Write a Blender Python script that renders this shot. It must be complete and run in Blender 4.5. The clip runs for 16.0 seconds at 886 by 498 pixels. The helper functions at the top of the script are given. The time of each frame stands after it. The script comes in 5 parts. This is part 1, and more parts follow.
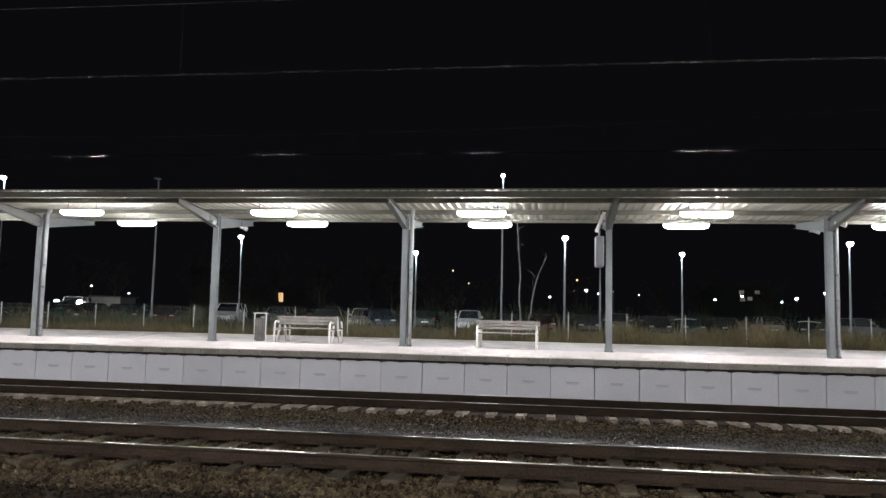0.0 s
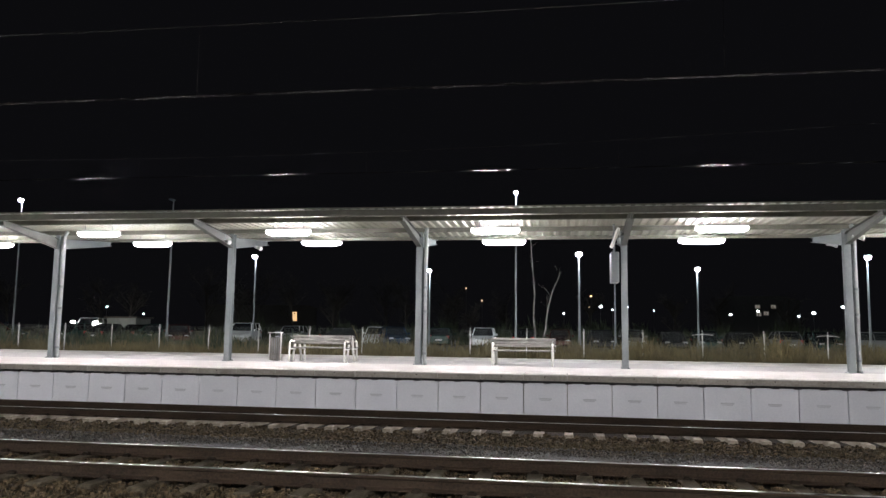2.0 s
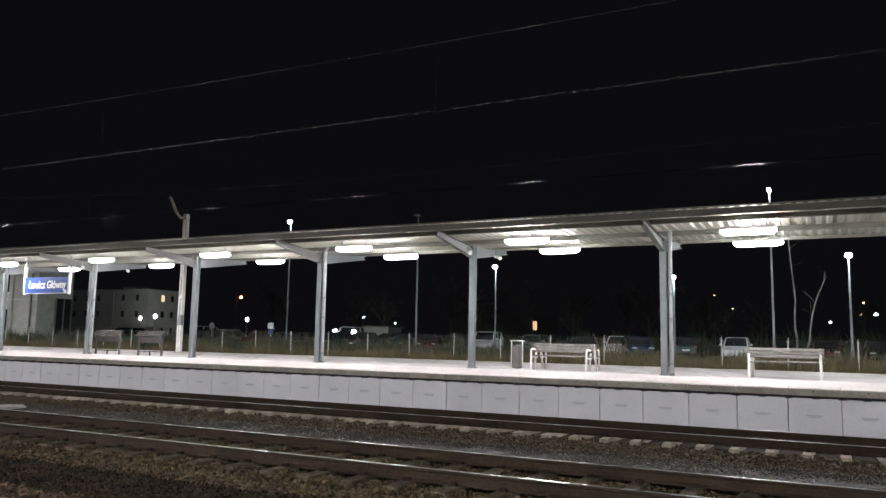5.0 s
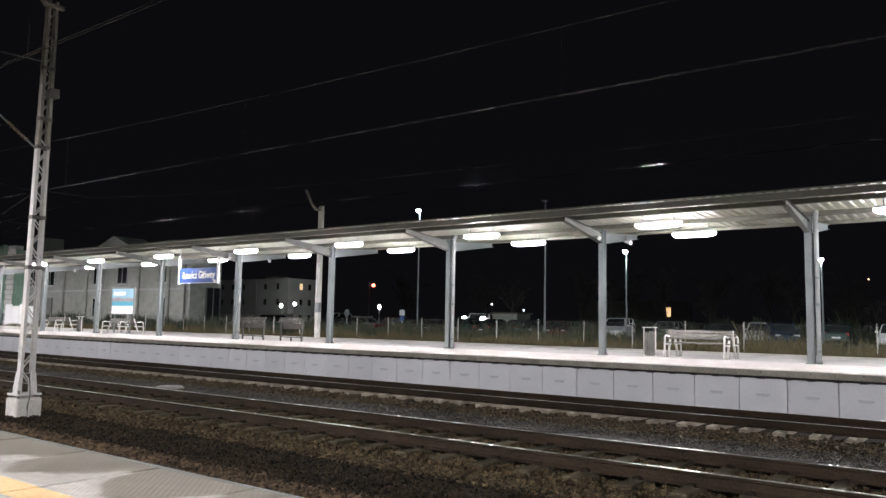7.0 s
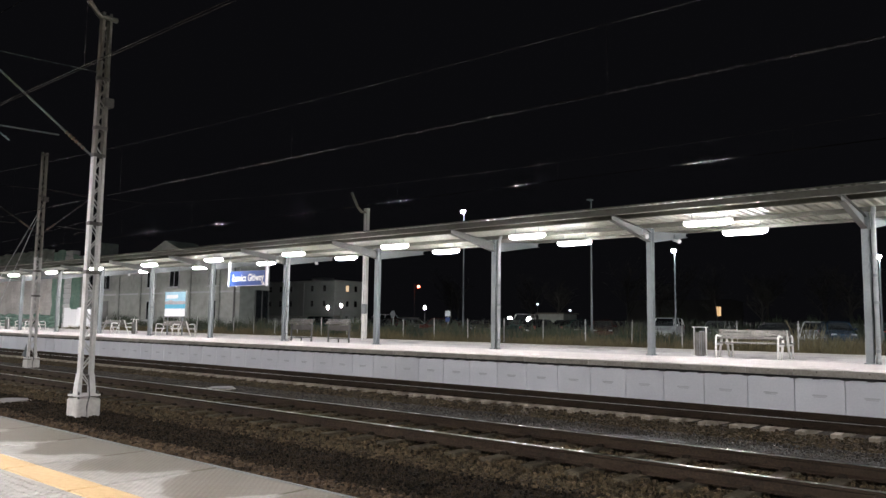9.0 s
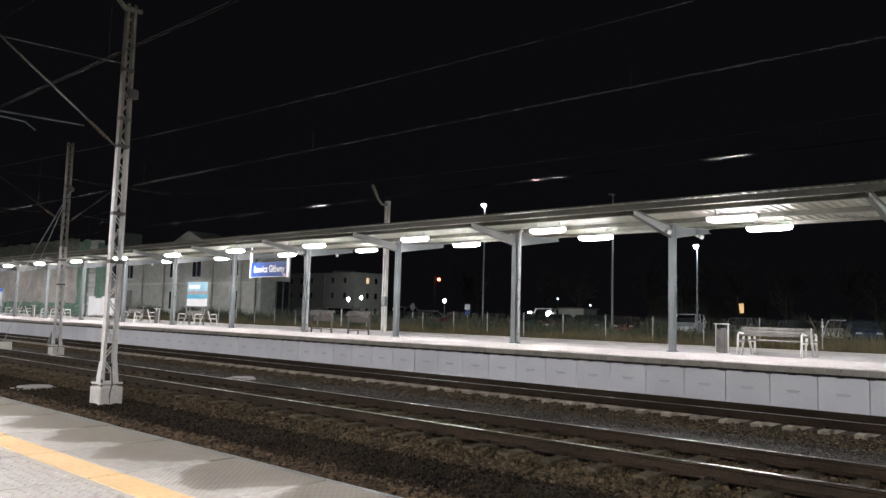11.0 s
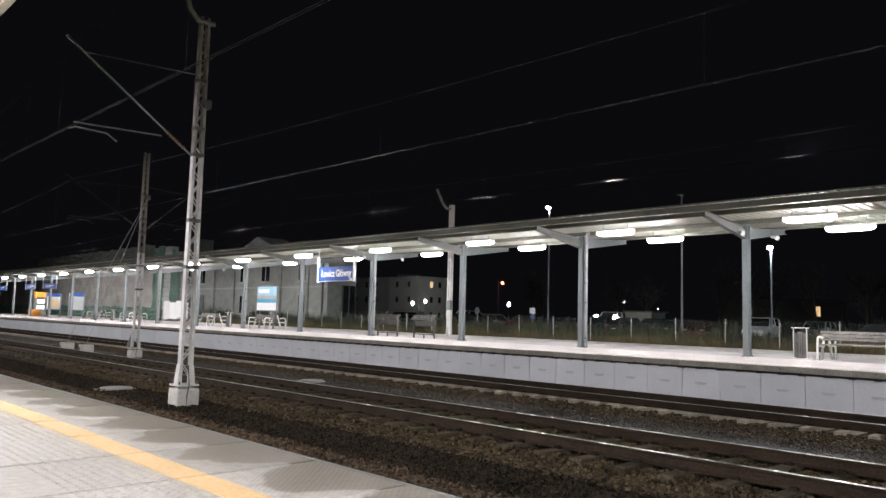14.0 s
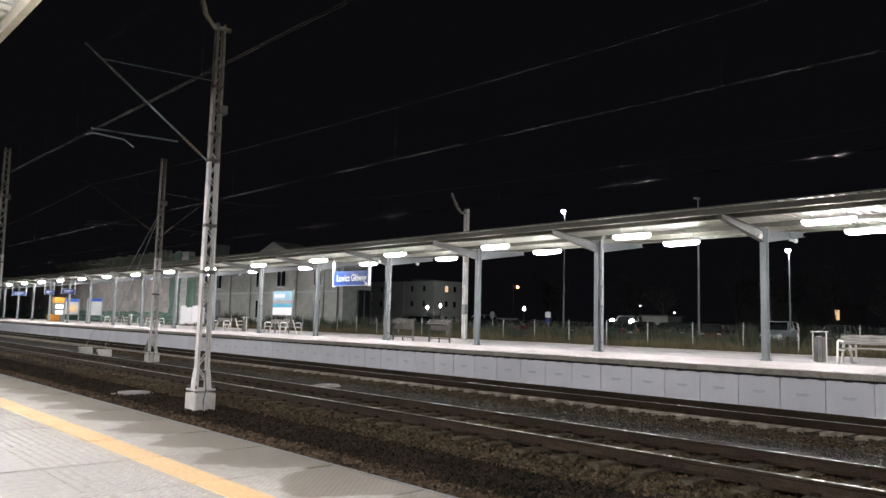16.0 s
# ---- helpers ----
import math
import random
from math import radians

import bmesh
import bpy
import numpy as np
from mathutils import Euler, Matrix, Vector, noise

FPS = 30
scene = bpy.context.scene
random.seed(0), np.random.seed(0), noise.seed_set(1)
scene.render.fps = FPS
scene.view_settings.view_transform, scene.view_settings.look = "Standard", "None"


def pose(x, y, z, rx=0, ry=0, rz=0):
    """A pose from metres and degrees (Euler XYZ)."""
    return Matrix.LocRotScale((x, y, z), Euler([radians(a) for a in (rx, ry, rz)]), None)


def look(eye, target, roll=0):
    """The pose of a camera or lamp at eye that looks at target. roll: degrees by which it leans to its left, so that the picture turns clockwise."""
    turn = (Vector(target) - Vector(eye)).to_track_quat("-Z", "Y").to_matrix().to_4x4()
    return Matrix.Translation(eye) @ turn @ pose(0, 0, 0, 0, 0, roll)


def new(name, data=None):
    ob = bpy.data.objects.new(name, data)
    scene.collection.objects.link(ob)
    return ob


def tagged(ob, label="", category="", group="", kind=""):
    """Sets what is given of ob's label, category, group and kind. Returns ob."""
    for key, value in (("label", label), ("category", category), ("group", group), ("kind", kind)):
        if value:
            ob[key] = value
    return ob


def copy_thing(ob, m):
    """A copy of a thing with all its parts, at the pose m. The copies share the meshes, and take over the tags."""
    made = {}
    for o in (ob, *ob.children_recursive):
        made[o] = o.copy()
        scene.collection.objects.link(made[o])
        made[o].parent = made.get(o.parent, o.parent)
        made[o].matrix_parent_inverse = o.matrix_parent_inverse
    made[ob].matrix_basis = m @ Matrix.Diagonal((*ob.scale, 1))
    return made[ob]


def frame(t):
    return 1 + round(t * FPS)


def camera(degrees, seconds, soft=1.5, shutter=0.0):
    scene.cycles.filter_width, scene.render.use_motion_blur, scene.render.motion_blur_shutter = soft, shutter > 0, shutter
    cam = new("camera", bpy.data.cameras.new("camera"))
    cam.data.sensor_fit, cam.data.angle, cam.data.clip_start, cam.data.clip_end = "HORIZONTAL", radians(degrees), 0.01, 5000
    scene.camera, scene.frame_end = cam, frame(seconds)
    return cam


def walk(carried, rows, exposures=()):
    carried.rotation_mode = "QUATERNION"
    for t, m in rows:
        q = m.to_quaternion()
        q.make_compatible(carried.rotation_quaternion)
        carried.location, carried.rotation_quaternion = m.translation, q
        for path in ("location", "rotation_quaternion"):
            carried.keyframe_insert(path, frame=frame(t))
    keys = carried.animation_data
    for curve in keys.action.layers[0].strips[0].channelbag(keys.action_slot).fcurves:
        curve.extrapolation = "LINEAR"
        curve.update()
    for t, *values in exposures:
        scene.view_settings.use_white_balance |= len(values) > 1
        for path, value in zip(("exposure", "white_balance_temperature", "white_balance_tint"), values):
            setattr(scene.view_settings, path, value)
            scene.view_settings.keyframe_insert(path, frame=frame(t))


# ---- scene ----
cam = camera(60.67, 16.0)
# seconds, eye, a point ahead, roll
PATH = [
    (0, (-0.223, -0.217, 0.930), (-1.635, 9.644, 1.811), 1.26),
    (0.5, (-0.203, -0.219, 0.933), (-1.817, 9.603, 1.892), 0.80),
    (1, (-0.233, -0.206, 0.939), (-1.888, 9.599, 1.996), 0.85),
    (1.5, (-0.260, -0.201, 0.940), (-1.874, 9.607, 2.031), 0.65),
    (2, (-0.270, -0.205, 0.935), (-1.848, 9.608, 2.043), 0.74),
    (2.5, (-0.274, -0.215, 0.925), (-1.891, 9.589, 2.054), 0.86),
    (3, (-0.267, -0.226, 0.911), (-2.165, 9.524, 2.068), 0.88),
    (3.5, (-0.236, -0.212, 0.904), (-2.690, 9.407, 2.109), 0.81),
    (4, (-0.221, -0.169, 0.901), (-3.371, 9.238, 2.158), 0.89),
    (4.5, (-0.264, -0.092, 0.899), (-4.195, 9.017, 2.153), 1.07),
    (5, (-0.355, -0.014, 0.898), (-4.877, 8.826, 2.081), 1.06),
    (5.2, (-0.378, -0.001, 0.899), (-5.103, 8.737, 2.043), 1.15),
    (7.3, (-0.312, -0.107, 0.887), (-6.370, 7.789, 1.865), 1.02),
    (7.5, (-0.313, -0.115, 0.887), (-6.428, 7.737, 1.866), 0.98),
    (8, (-0.322, -0.121, 0.885), (-6.568, 7.626, 1.867), 0.88),
    (8.5, (-0.325, -0.111, 0.883), (-6.678, 7.549, 1.862), 0.76),
    (9, (-0.328, -0.119, 0.892), (-6.742, 7.491, 1.872), 0.79),
    (11.5, (-0.345, -0.093, 0.896), (-7.029, 7.293, 1.770), 1.69),
    (12, (-0.353, -0.110, 0.892), (-7.119, 7.201, 1.774), 1.75),
    (12.5, (-0.363, -0.123, 0.888), (-7.258, 7.064, 1.786), 1.71),
    (13, (-0.393, -0.143, 0.890), (-7.408, 6.926, 1.794), 1.68),
    (13.5, (-0.408, -0.134, 0.898), (-7.545, 6.813, 1.801), 1.63),
    (14, (-0.415, -0.135, 0.898), (-7.634, 6.725, 1.809), 1.52),
    (14.5, (-0.422, -0.132, 0.896), (-7.697, 6.669, 1.807), 1.39),
    (15, (-0.425, -0.124, 0.892), (-7.726, 6.645, 1.825), 1.30),
    (15.5, (-0.433, -0.128, 0.889), (-7.750, 6.622, 1.838), 1.14),
    (16, (-0.442, -0.123, 0.895), (-7.791, 6.590, 1.858), 1.42),
]
walk(cam, [(t, look(eye, target, roll)) for t, eye, target, roll in PATH],
     exposures=((0.0, 0.22), (0.5, -0.12), (1.0, 0.28), (3.0, 0.34), (5.0, 0.34), (7.5, 0.34), (8.5, 0.22), (11.5, 0.17), (12.0, 0.05), (13.0, 0.15), (15.0, 0.20), (16.0, 0.20)))

# ---- night sky and lamp strengths ----
world = bpy.data.worlds.new("night_sky")
world.use_nodes = True
scene.world = world
world.node_tree.nodes["Background"].inputs[0].default_value = (0.0027, 0.0027, 0.0033, 1)
world.node_tree.nodes["Background"].inputs[1].default_value = 1.0
TUBE = 150.0          # canopy luminaires
POST = 1300.0         # car park lamps


# ---- materials ----
def material(name, a, b, rough=0.6, metal=0.0, big=0.8, fine=30.0, bump=0.15, depth=0.01, vary=0.0, spread=0.12, sheen=0.5, island=0.0):
    """Two colours mixed by noise at two scales in world metres, with fine relief."""
    m = bpy.data.materials.new(name)
    m.use_nodes = True
    n, l = m.node_tree.nodes, m.node_tree.links
    p = n["Principled BSDF"]
    geo = n.new("ShaderNodeNewGeometry")
    n1, n2 = n.new("ShaderNodeTexNoise"), n.new("ShaderNodeTexNoise")
    n1.inputs["Scale"].default_value, n1.inputs["Detail"].default_value = big, 5
    n2.inputs["Scale"].default_value, n2.inputs["Detail"].default_value = fine, 4
    for k in (n1, n2):
        l.new(geo.outputs["Position"], k.inputs["Vector"])
    add = n.new("ShaderNodeMath")
    add.operation = "ADD"
    l.new(n1.outputs["Fac"], add.inputs[0])
    l.new(n2.outputs["Fac"], add.inputs[1])
    ramp = n.new("ShaderNodeMapRange")
    ramp.inputs["From Min"].default_value, ramp.inputs["From Max"].default_value = 0.7, 1.3
    l.new(add.outputs[0], ramp.inputs["Value"])
    mix = n.new("ShaderNodeMix")
    mix.data_type = "RGBA"
    mix.inputs[6].default_value, mix.inputs[7].default_value = (*a, 1), (*b, 1)
    l.new(ramp.outputs[0], mix.inputs[0])
    colour = mix.outputs[2]
    if vary:
        info, hsv, mr = n.new("ShaderNodeObjectInfo"), n.new("ShaderNodeHueSaturation"), n.new("ShaderNodeMapRange")
        mr.inputs["To Min"].default_value, mr.inputs["To Max"].default_value = 1 - vary, 1 + vary
        l.new(info.outputs["Random"], mr.inputs["Value"])
        l.new(mr.outputs[0], hsv.inputs["Value"])
        l.new(colour, hsv.inputs["Color"])
        colour = hsv.outputs["Color"]
    if island:
        hsv, mr = n.new("ShaderNodeHueSaturation"), n.new("ShaderNodeMapRange")
        mr.inputs["To Min"].default_value, mr.inputs["To Max"].default_value = 1 - island, 1 + island
        l.new(geo.outputs["Random Per Island"], mr.inputs["Value"])
        l.new(mr.outputs[0], hsv.inputs["Value"])
        l.new(colour, hsv.inputs["Color"])
        colour = hsv.outputs["Color"]
    l.new(colour, p.inputs["Base Color"])
    rr = n.new("ShaderNodeMapRange")
    rr.inputs["To Min"].default_value, rr.inputs["To Max"].default_value = max(rough - spread, 0.03), min(rough + spread, 1)
    l.new(n1.outputs["Fac"], rr.inputs["Value"])
    l.new(rr.outputs[0], p.inputs["Roughness"])
    p.inputs["Metallic"].default_value = metal
    p.inputs["Specular IOR Level"].default_value = sheen
    if bump:
        bp = n.new("ShaderNodeBump")
        bp.inputs["Strength"].default_value, bp.inputs["Distance"].default_value = bump, depth
        l.new(n2.outputs["Fac"], bp.inputs["Height"])
        l.new(bp.outputs[0], p.inputs["Normal"])
    return m


def glowing(name, colour, strength, face=(0.9, 0.9, 0.9)):
    m = bpy.data.materials.new(name)
    m.use_nodes = True
    p = m.node_tree.nodes["Principled BSDF"]
    p.inputs["Base Color"].default_value = (*face, 1)
    p.inputs["Emission Color"].default_value = (*colour, 1)
    p.inputs["Emission Strength"].default_value = strength
    return m


def slab_material():
    """Pale concrete slabs of the platform edge, wet in tongues along the rim, with a pressed tread."""
    m = material("edge_slab", (0.238, 0.227, 0.209), (0.34, 0.325, 0.30), 0.7, fine=18, bump=0.2, vary=0.05)
    n, l = m.node_tree.nodes, m.node_tree.links
    p = n["Principled BSDF"]
    base, rough = p.inputs["Base Color"].links[0].from_socket, p.inputs["Roughness"].links[0].from_socket
    geo, sep = n.new("ShaderNodeNewGeometry"), n.new("ShaderNodeSeparateXYZ")
    l.new(geo.outputs["Position"], sep.inputs[0])

    def calc(op, a, b=0.0, c=0.0):
        k = n.new("ShaderNodeMath")
        k.operation = op
        for i, val in enumerate((a, b, c)):
            if isinstance(val, (int, float)):
                k.inputs[i].default_value = val
            else:
                l.new(val, k.inputs[i])
        return k.outputs[0]
    noise_a = n.new("ShaderNodeTexNoise")
    noise_a.inputs["Scale"].default_value, noise_a.inputs["Detail"].default_value = 3.2, 6
    l.new(geo.outputs["Position"], noise_a.inputs["Vector"])
    across = calc("ABSOLUTE", calc("SUBTRACT", calc("FRACT", calc("MULTIPLY", calc("ADD", sep.outputs[0], 4.41 + 0.857 * 40), 1 / 0.857)), 0.5))
    noise_b = n.new("ShaderNodeTexNoise")
    noise_b.inputs["Scale"].default_value, noise_b.inputs["Detail"].default_value = 0.9, 3
    l.new(geo.outputs["Position"], noise_b.inputs["Vector"])
    ragged = calc("ADD", calc("MULTIPLY", calc("SUBTRACT", noise_a.outputs["Fac"], 0.5), 0.62), calc("MULTIPLY", calc("SUBTRACT", noise_b.outputs["Fac"], 0.5), 0.55))
    line = calc("ADD", calc("MULTIPLY", calc("POWER", across, 2.0), 1.4), ragged)
    wet = n.new("ShaderNodeMapRange")
    wet.interpolation_type = "SMOOTHSTEP"
    wet.inputs["From Min"].default_value, wet.inputs["From Max"].default_value = 0.0, 0.09
    l.new(calc("SUBTRACT", calc("SUBTRACT", sep.outputs[1], 1.99), line), wet.inputs["Value"])
    dark = n.new("ShaderNodeMix")
    dark.data_type = "RGBA"
    dark.inputs[7].default_value = (0.128, 0.115, 0.092, 1)
    l.new(wet.outputs[0], dark.inputs[0])
    l.new(base, dark.inputs[6])
    l.new(dark.outputs[2], p.inputs["Base Color"])
    gloss = n.new("ShaderNodeMix")
    gloss.inputs[3].default_value = 0.5
    l.new(wet.outputs[0], gloss.inputs[0])
    l.new(rough, gloss.inputs[2])
    l.new(gloss.outputs[0], p.inputs["Roughness"])
    tread = calc("MULTIPLY", calc("SINE", calc("MULTIPLY", sep.outputs[0], 150.0)), calc("SINE", calc("MULTIPLY", sep.outputs[1], 150.0)))
    bp = n.new("ShaderNodeBump")
    bp.inputs["Strength"].default_value, bp.inputs["Distance"].default_value = 0.35, 0.004
    l.new(tread, bp.inputs["Height"])
    l.new(p.inputs["Normal"].links[0].from_socket, bp.inputs["Normal"])
    l.new(bp.outputs[0], p.inputs["Normal"])
    return m


M = {
    "ballast_bed": material("ballast_bed", (0.014, 0.0103, 0.0066), (0.041, 0.031, 0.02), 0.9, big=1.3, fine=22, bump=1.0, depth=0.05, sheen=0.15),
    "stone": material("ballast_stone", (0.031, 0.0225, 0.0125), (0.095, 0.07, 0.041), 0.9, big=2.0, fine=17, bump=0.4, sheen=0.2, island=0.75),
    "stone_brown": material("brown_ballast_stone", (0.032, 0.0215, 0.0135), (0.095, 0.065, 0.041), 0.9, big=2.0, fine=17, bump=0.4, sheen=0.2, island=0.75),
    "grit": material("grey_grit", (0.013, 0.0108, 0.0085), (0.041, 0.035, 0.028), 0.75, big=1.2, fine=45, bump=1.0, depth=0.03, sheen=0.3),
    "grit_stone": material("grey_grit_stone", (0.024, 0.0195, 0.015), (0.076, 0.064, 0.052), 0.65, big=1.2, fine=45, bump=0.3, sheen=0.4, island=0.85),
    "soil": material("dark_cinder", (0.0085, 0.006, 0.004), (0.032, 0.023, 0.0145), 0.9, big=1.2, fine=40, bump=1.0, depth=0.03, sheen=0.15),
    "cinder_stone": material("cinder_stone", (0.008, 0.0058, 0.0038), (0.034, 0.0245, 0.0155), 0.9, big=2.0, fine=30, bump=0.3, sheen=0.15, island=0.85),
    "lot": material("car_park_asphalt", (0.03, 0.03, 0.03), (0.06, 0.058, 0.055), 0.85, big=0.3, fine=20),
    "rail_side": material("rusty_rail", (0.016, 0.0105, 0.007), (0.050, 0.034, 0.022), 0.8, big=1.5, fine=40, bump=0.3, sheen=0.2),
    "rail_top": material("polished_rail_head", (0.36, 0.35, 0.33), (0.52, 0.51, 0.49), 0.3, 1.0, big=0.3, fine=2, bump=0.0, spread=0.05),
    "sleeper": material("concrete_sleeper", (0.20, 0.168, 0.125), (0.42, 0.37, 0.295), 0.85, big=2, fine=24, bump=0.3, vary=0.18),
    "clip": material("dark_rail_clip", (0.012, 0.0095, 0.007), (0.03, 0.023, 0.017), 0.85, fine=60, sheen=0.1),
    "joint": material("dark_joint", (0.03, 0.028, 0.025), (0.06, 0.055, 0.05), 0.9),
    "panel": material("pale_concrete_panel", (0.735, 0.76, 0.80), (0.83, 0.85, 0.885), 0.72, big=1.1, fine=26, bump=0.08, vary=0.05),
    "slot": material("panel_lifting_slot", (0.56, 0.58, 0.61), (0.65, 0.67, 0.70), 0.8),
    "coping": material("coping_concrete", (0.42, 0.40, 0.37), (0.60, 0.58, 0.54), 0.75, big=1.7, fine=20, bump=0.25, vary=0.08),
    "coping_face": material("darker_coping_concrete", (0.25, 0.232, 0.198), (0.43, 0.405, 0.355), 0.85, big=3.0, fine=20, bump=0.35, vary=0.12),
    "paving": material("pale_paving", (0.345, 0.322, 0.309), (0.50, 0.47, 0.451), 0.72, big=1.6, fine=9, bump=0.15),
    "paving_grey": material("grey_paving", (0.225, 0.212, 0.207), (0.34, 0.323, 0.316), 0.7, big=0.6, fine=9, bump=0.15),
    "packer": material("black_packing", (0.012, 0.012, 0.012), (0.03, 0.03, 0.03), 0.8),
    "slab_edge": slab_material(),
    "slab": material("platform_slab", (0.25, 0.238, 0.219), (0.35, 0.335, 0.31), 0.72, big=1.1, fine=22, bump=0.25, vary=0.05),
    "yellow": material("yellow_line_paint", (0.45, 0.30, 0.135), (0.54, 0.385, 0.205), 0.65, big=2.4, fine=30, bump=0.2),
    "steel": material("grey_painted_steel", (0.145, 0.163, 0.170), (0.21, 0.233, 0.24), 0.45, 0.0, big=1.0, fine=20, bump=0.05),
    "pipe": material("zinc_rain_pipe", (0.20, 0.215, 0.215), (0.29, 0.305, 0.305), 0.42, 0.25, big=2.0, fine=14, bump=0.04),
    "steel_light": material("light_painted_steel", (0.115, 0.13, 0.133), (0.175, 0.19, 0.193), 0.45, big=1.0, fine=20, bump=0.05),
    # steel grey with the shade of the unlit front arms mixed in
    "arm": material("shaded_grey_arm", (0.058, 0.062, 0.056), (0.092, 0.097, 0.089), 0.5, big=1.0, fine=20, bump=0.05),
    # olive grey, darkened to carry the shade on the track-side faces
    "purlin": material("shaded_olive_purlin", (0.085, 0.085, 0.070), (0.135, 0.134, 0.112), 0.6, big=1.0, fine=12, bump=0.08, sheen=0.3),
    "brown_sleeper": material("dark_brown_sleeper", (0.045, 0.037, 0.025), (0.125, 0.105, 0.072), 0.9, big=3, fine=24, bump=0.3, vary=0.25, sheen=0.2),
    "deck": material("coated_roof_sheet", (0.31, 0.312, 0.262), (0.41, 0.412, 0.355), 0.40, 0.0, big=0.7, fine=6, bump=0.03, spread=0.08),
    "zinc": material("galvanised_steel", (0.42, 0.44, 0.45), (0.60, 0.62, 0.63), 0.38, 0.75, big=3, fine=14, bump=0.03),
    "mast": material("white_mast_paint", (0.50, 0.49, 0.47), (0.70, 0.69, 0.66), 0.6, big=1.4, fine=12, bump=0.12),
    "mast_top": material("dark_upper_mast_paint", (0.17, 0.16, 0.138), (0.29, 0.273, 0.24), 0.7, big=1.4, fine=12, bump=0.15),
    "band": material("dark_steel_band", (0.07, 0.066, 0.058), (0.13, 0.122, 0.108), 0.7, big=3, fine=20),
    "block": material("mast_foundation_concrete", (0.42, 0.405, 0.37), (0.60, 0.58, 0.54), 0.85, big=2.5, fine=15, bump=0.3),
    "wire": material("copper_wire", (0.022, 0.020, 0.018), (0.042, 0.038, 0.034), 0.36, 0.55, big=1, fine=10, bump=0.0),
    "contact": material("polished_contact_wire", (0.020, 0.017, 0.0145), (0.033, 0.028, 0.024), 0.15, 0.85, big=1, fine=10, bump=0.0, spread=0.03),
    "insulator": material("brown_insulator", (0.10, 0.06, 0.04), (0.2, 0.13, 0.09), 0.3),
    "housing": material("luminaire_housing", (0.6, 0.6, 0.6), (0.7, 0.7, 0.7), 0.5),
    "plank": material("weathered_bench_plank", (0.085, 0.08, 0.072), (0.21, 0.198, 0.18), 0.75, big=3, fine=25, bump=0.25, vary=0.15),
    "dark_plank": material("dark_weathered_plank", (0.06, 0.057, 0.052), (0.14, 0.133, 0.122), 0.75, big=3, fine=25, bump=0.25, vary=0.15),
    "white_iron": material("white_bench_frame", (0.66, 0.65, 0.61), (0.8, 0.79, 0.75), 0.5, big=3, fine=20),
    "fence_paint": material("fence_paint", (0.40, 0.40, 0.38), (0.56, 0.56, 0.53), 0.55, big=3, fine=20),
    "mesh_wire": material("mesh_wire", (0.055, 0.062, 0.056), (0.10, 0.11, 0.10), 0.6, 0.0, big=2, fine=9, bump=0.0),
    "dark_steel": material("dark_steel", (0.05, 0.05, 0.048), (0.11, 0.11, 0.105), 0.5, big=3, fine=20),
    "blue": material("blue_sign_face", (0.012, 0.05, 0.23), (0.02, 0.07, 0.29), 0.35, big=1, fine=8, bump=0.0),
    "white": material("white_print", (0.74, 0.75, 0.76), (0.82, 0.83, 0.84), 0.45, big=1, fine=8, bump=0.0),
    "paper": material("printed_paper", (0.30, 0.31, 0.31), (0.40, 0.41, 0.41), 0.6, big=3, fine=14, bump=0.0),
    "plaster": material("cream_plaster", (0.185, 0.195, 0.178), (0.285, 0.298, 0.275), 0.85, big=0.5, fine=2.2, bump=0.04),
    "plaster_grey": material("grey_plaster", (0.26, 0.27, 0.27), (0.36, 0.37, 0.37), 0.85, big=0.3, fine=4, bump=0.1),
    "plaster_pale": material("pale_render", (0.44, 0.45, 0.445), (0.57, 0.58, 0.57), 0.85, big=0.3, fine=4, bump=0.1),
    "plaster_block": material("grey_green_render", (0.27, 0.295, 0.29), (0.36, 0.39, 0.385), 0.85, big=0.3, fine=4, bump=0.1),
    "dark_render": material("dark_render", (0.06, 0.061, 0.062), (0.09, 0.092, 0.092), 0.85, big=0.3, fine=4, bump=0.1),
    "beige_sheet": material("beige_roof_edge", (0.24, 0.215, 0.165), (0.32, 0.29, 0.225), 0.5, big=0.7, fine=6, bump=0.03),
    "net_grey": material("grey_scaffold_net", (0.34, 0.33, 0.30), (0.50, 0.48, 0.45), 0.9, big=0.4, fine=7, bump=0.5, depth=0.05),
    "net_dull": material("dull_scaffold_net", (0.10, 0.118, 0.10), (0.17, 0.19, 0.165), 0.9, big=0.7, fine=7, bump=0.5, depth=0.05),
    "net_green": material("green_scaffold_net", (0.09, 0.17, 0.13), (0.19, 0.29, 0.23), 0.9, big=0.7, fine=7, bump=0.5, depth=0.05),
    "glass": material("dark_window_glass", (0.010, 0.012, 0.014), (0.02, 0.022, 0.025), 0.08, bump=0.0, spread=0.03),
    "roof": material("dark_roof", (0.05, 0.045, 0.04), (0.09, 0.08, 0.07), 0.8),
    "orange": material("orange_plastic", (0.70, 0.27, 0.03), (0.8, 0.36, 0.06), 0.5),
    "rubber": material("tyre_rubber", (0.015, 0.015, 0.015), (0.03, 0.03, 0.03), 0.8),
    "bark": material("birch_bark", (0.06, 0.056, 0.05), (0.24, 0.23, 0.21), 0.8, big=3, fine=9, bump=0.3),
    "dark_bark": material("dark_tree_bark", (0.014, 0.0125, 0.010), (0.035, 0.031, 0.026), 0.85, big=3, fine=9, bump=0.3),
    "grass": material("dry_grass", (0.045, 0.043, 0.018), (0.185, 0.150, 0.072), 0.8, big=1.1, fine=6, bump=0.0),
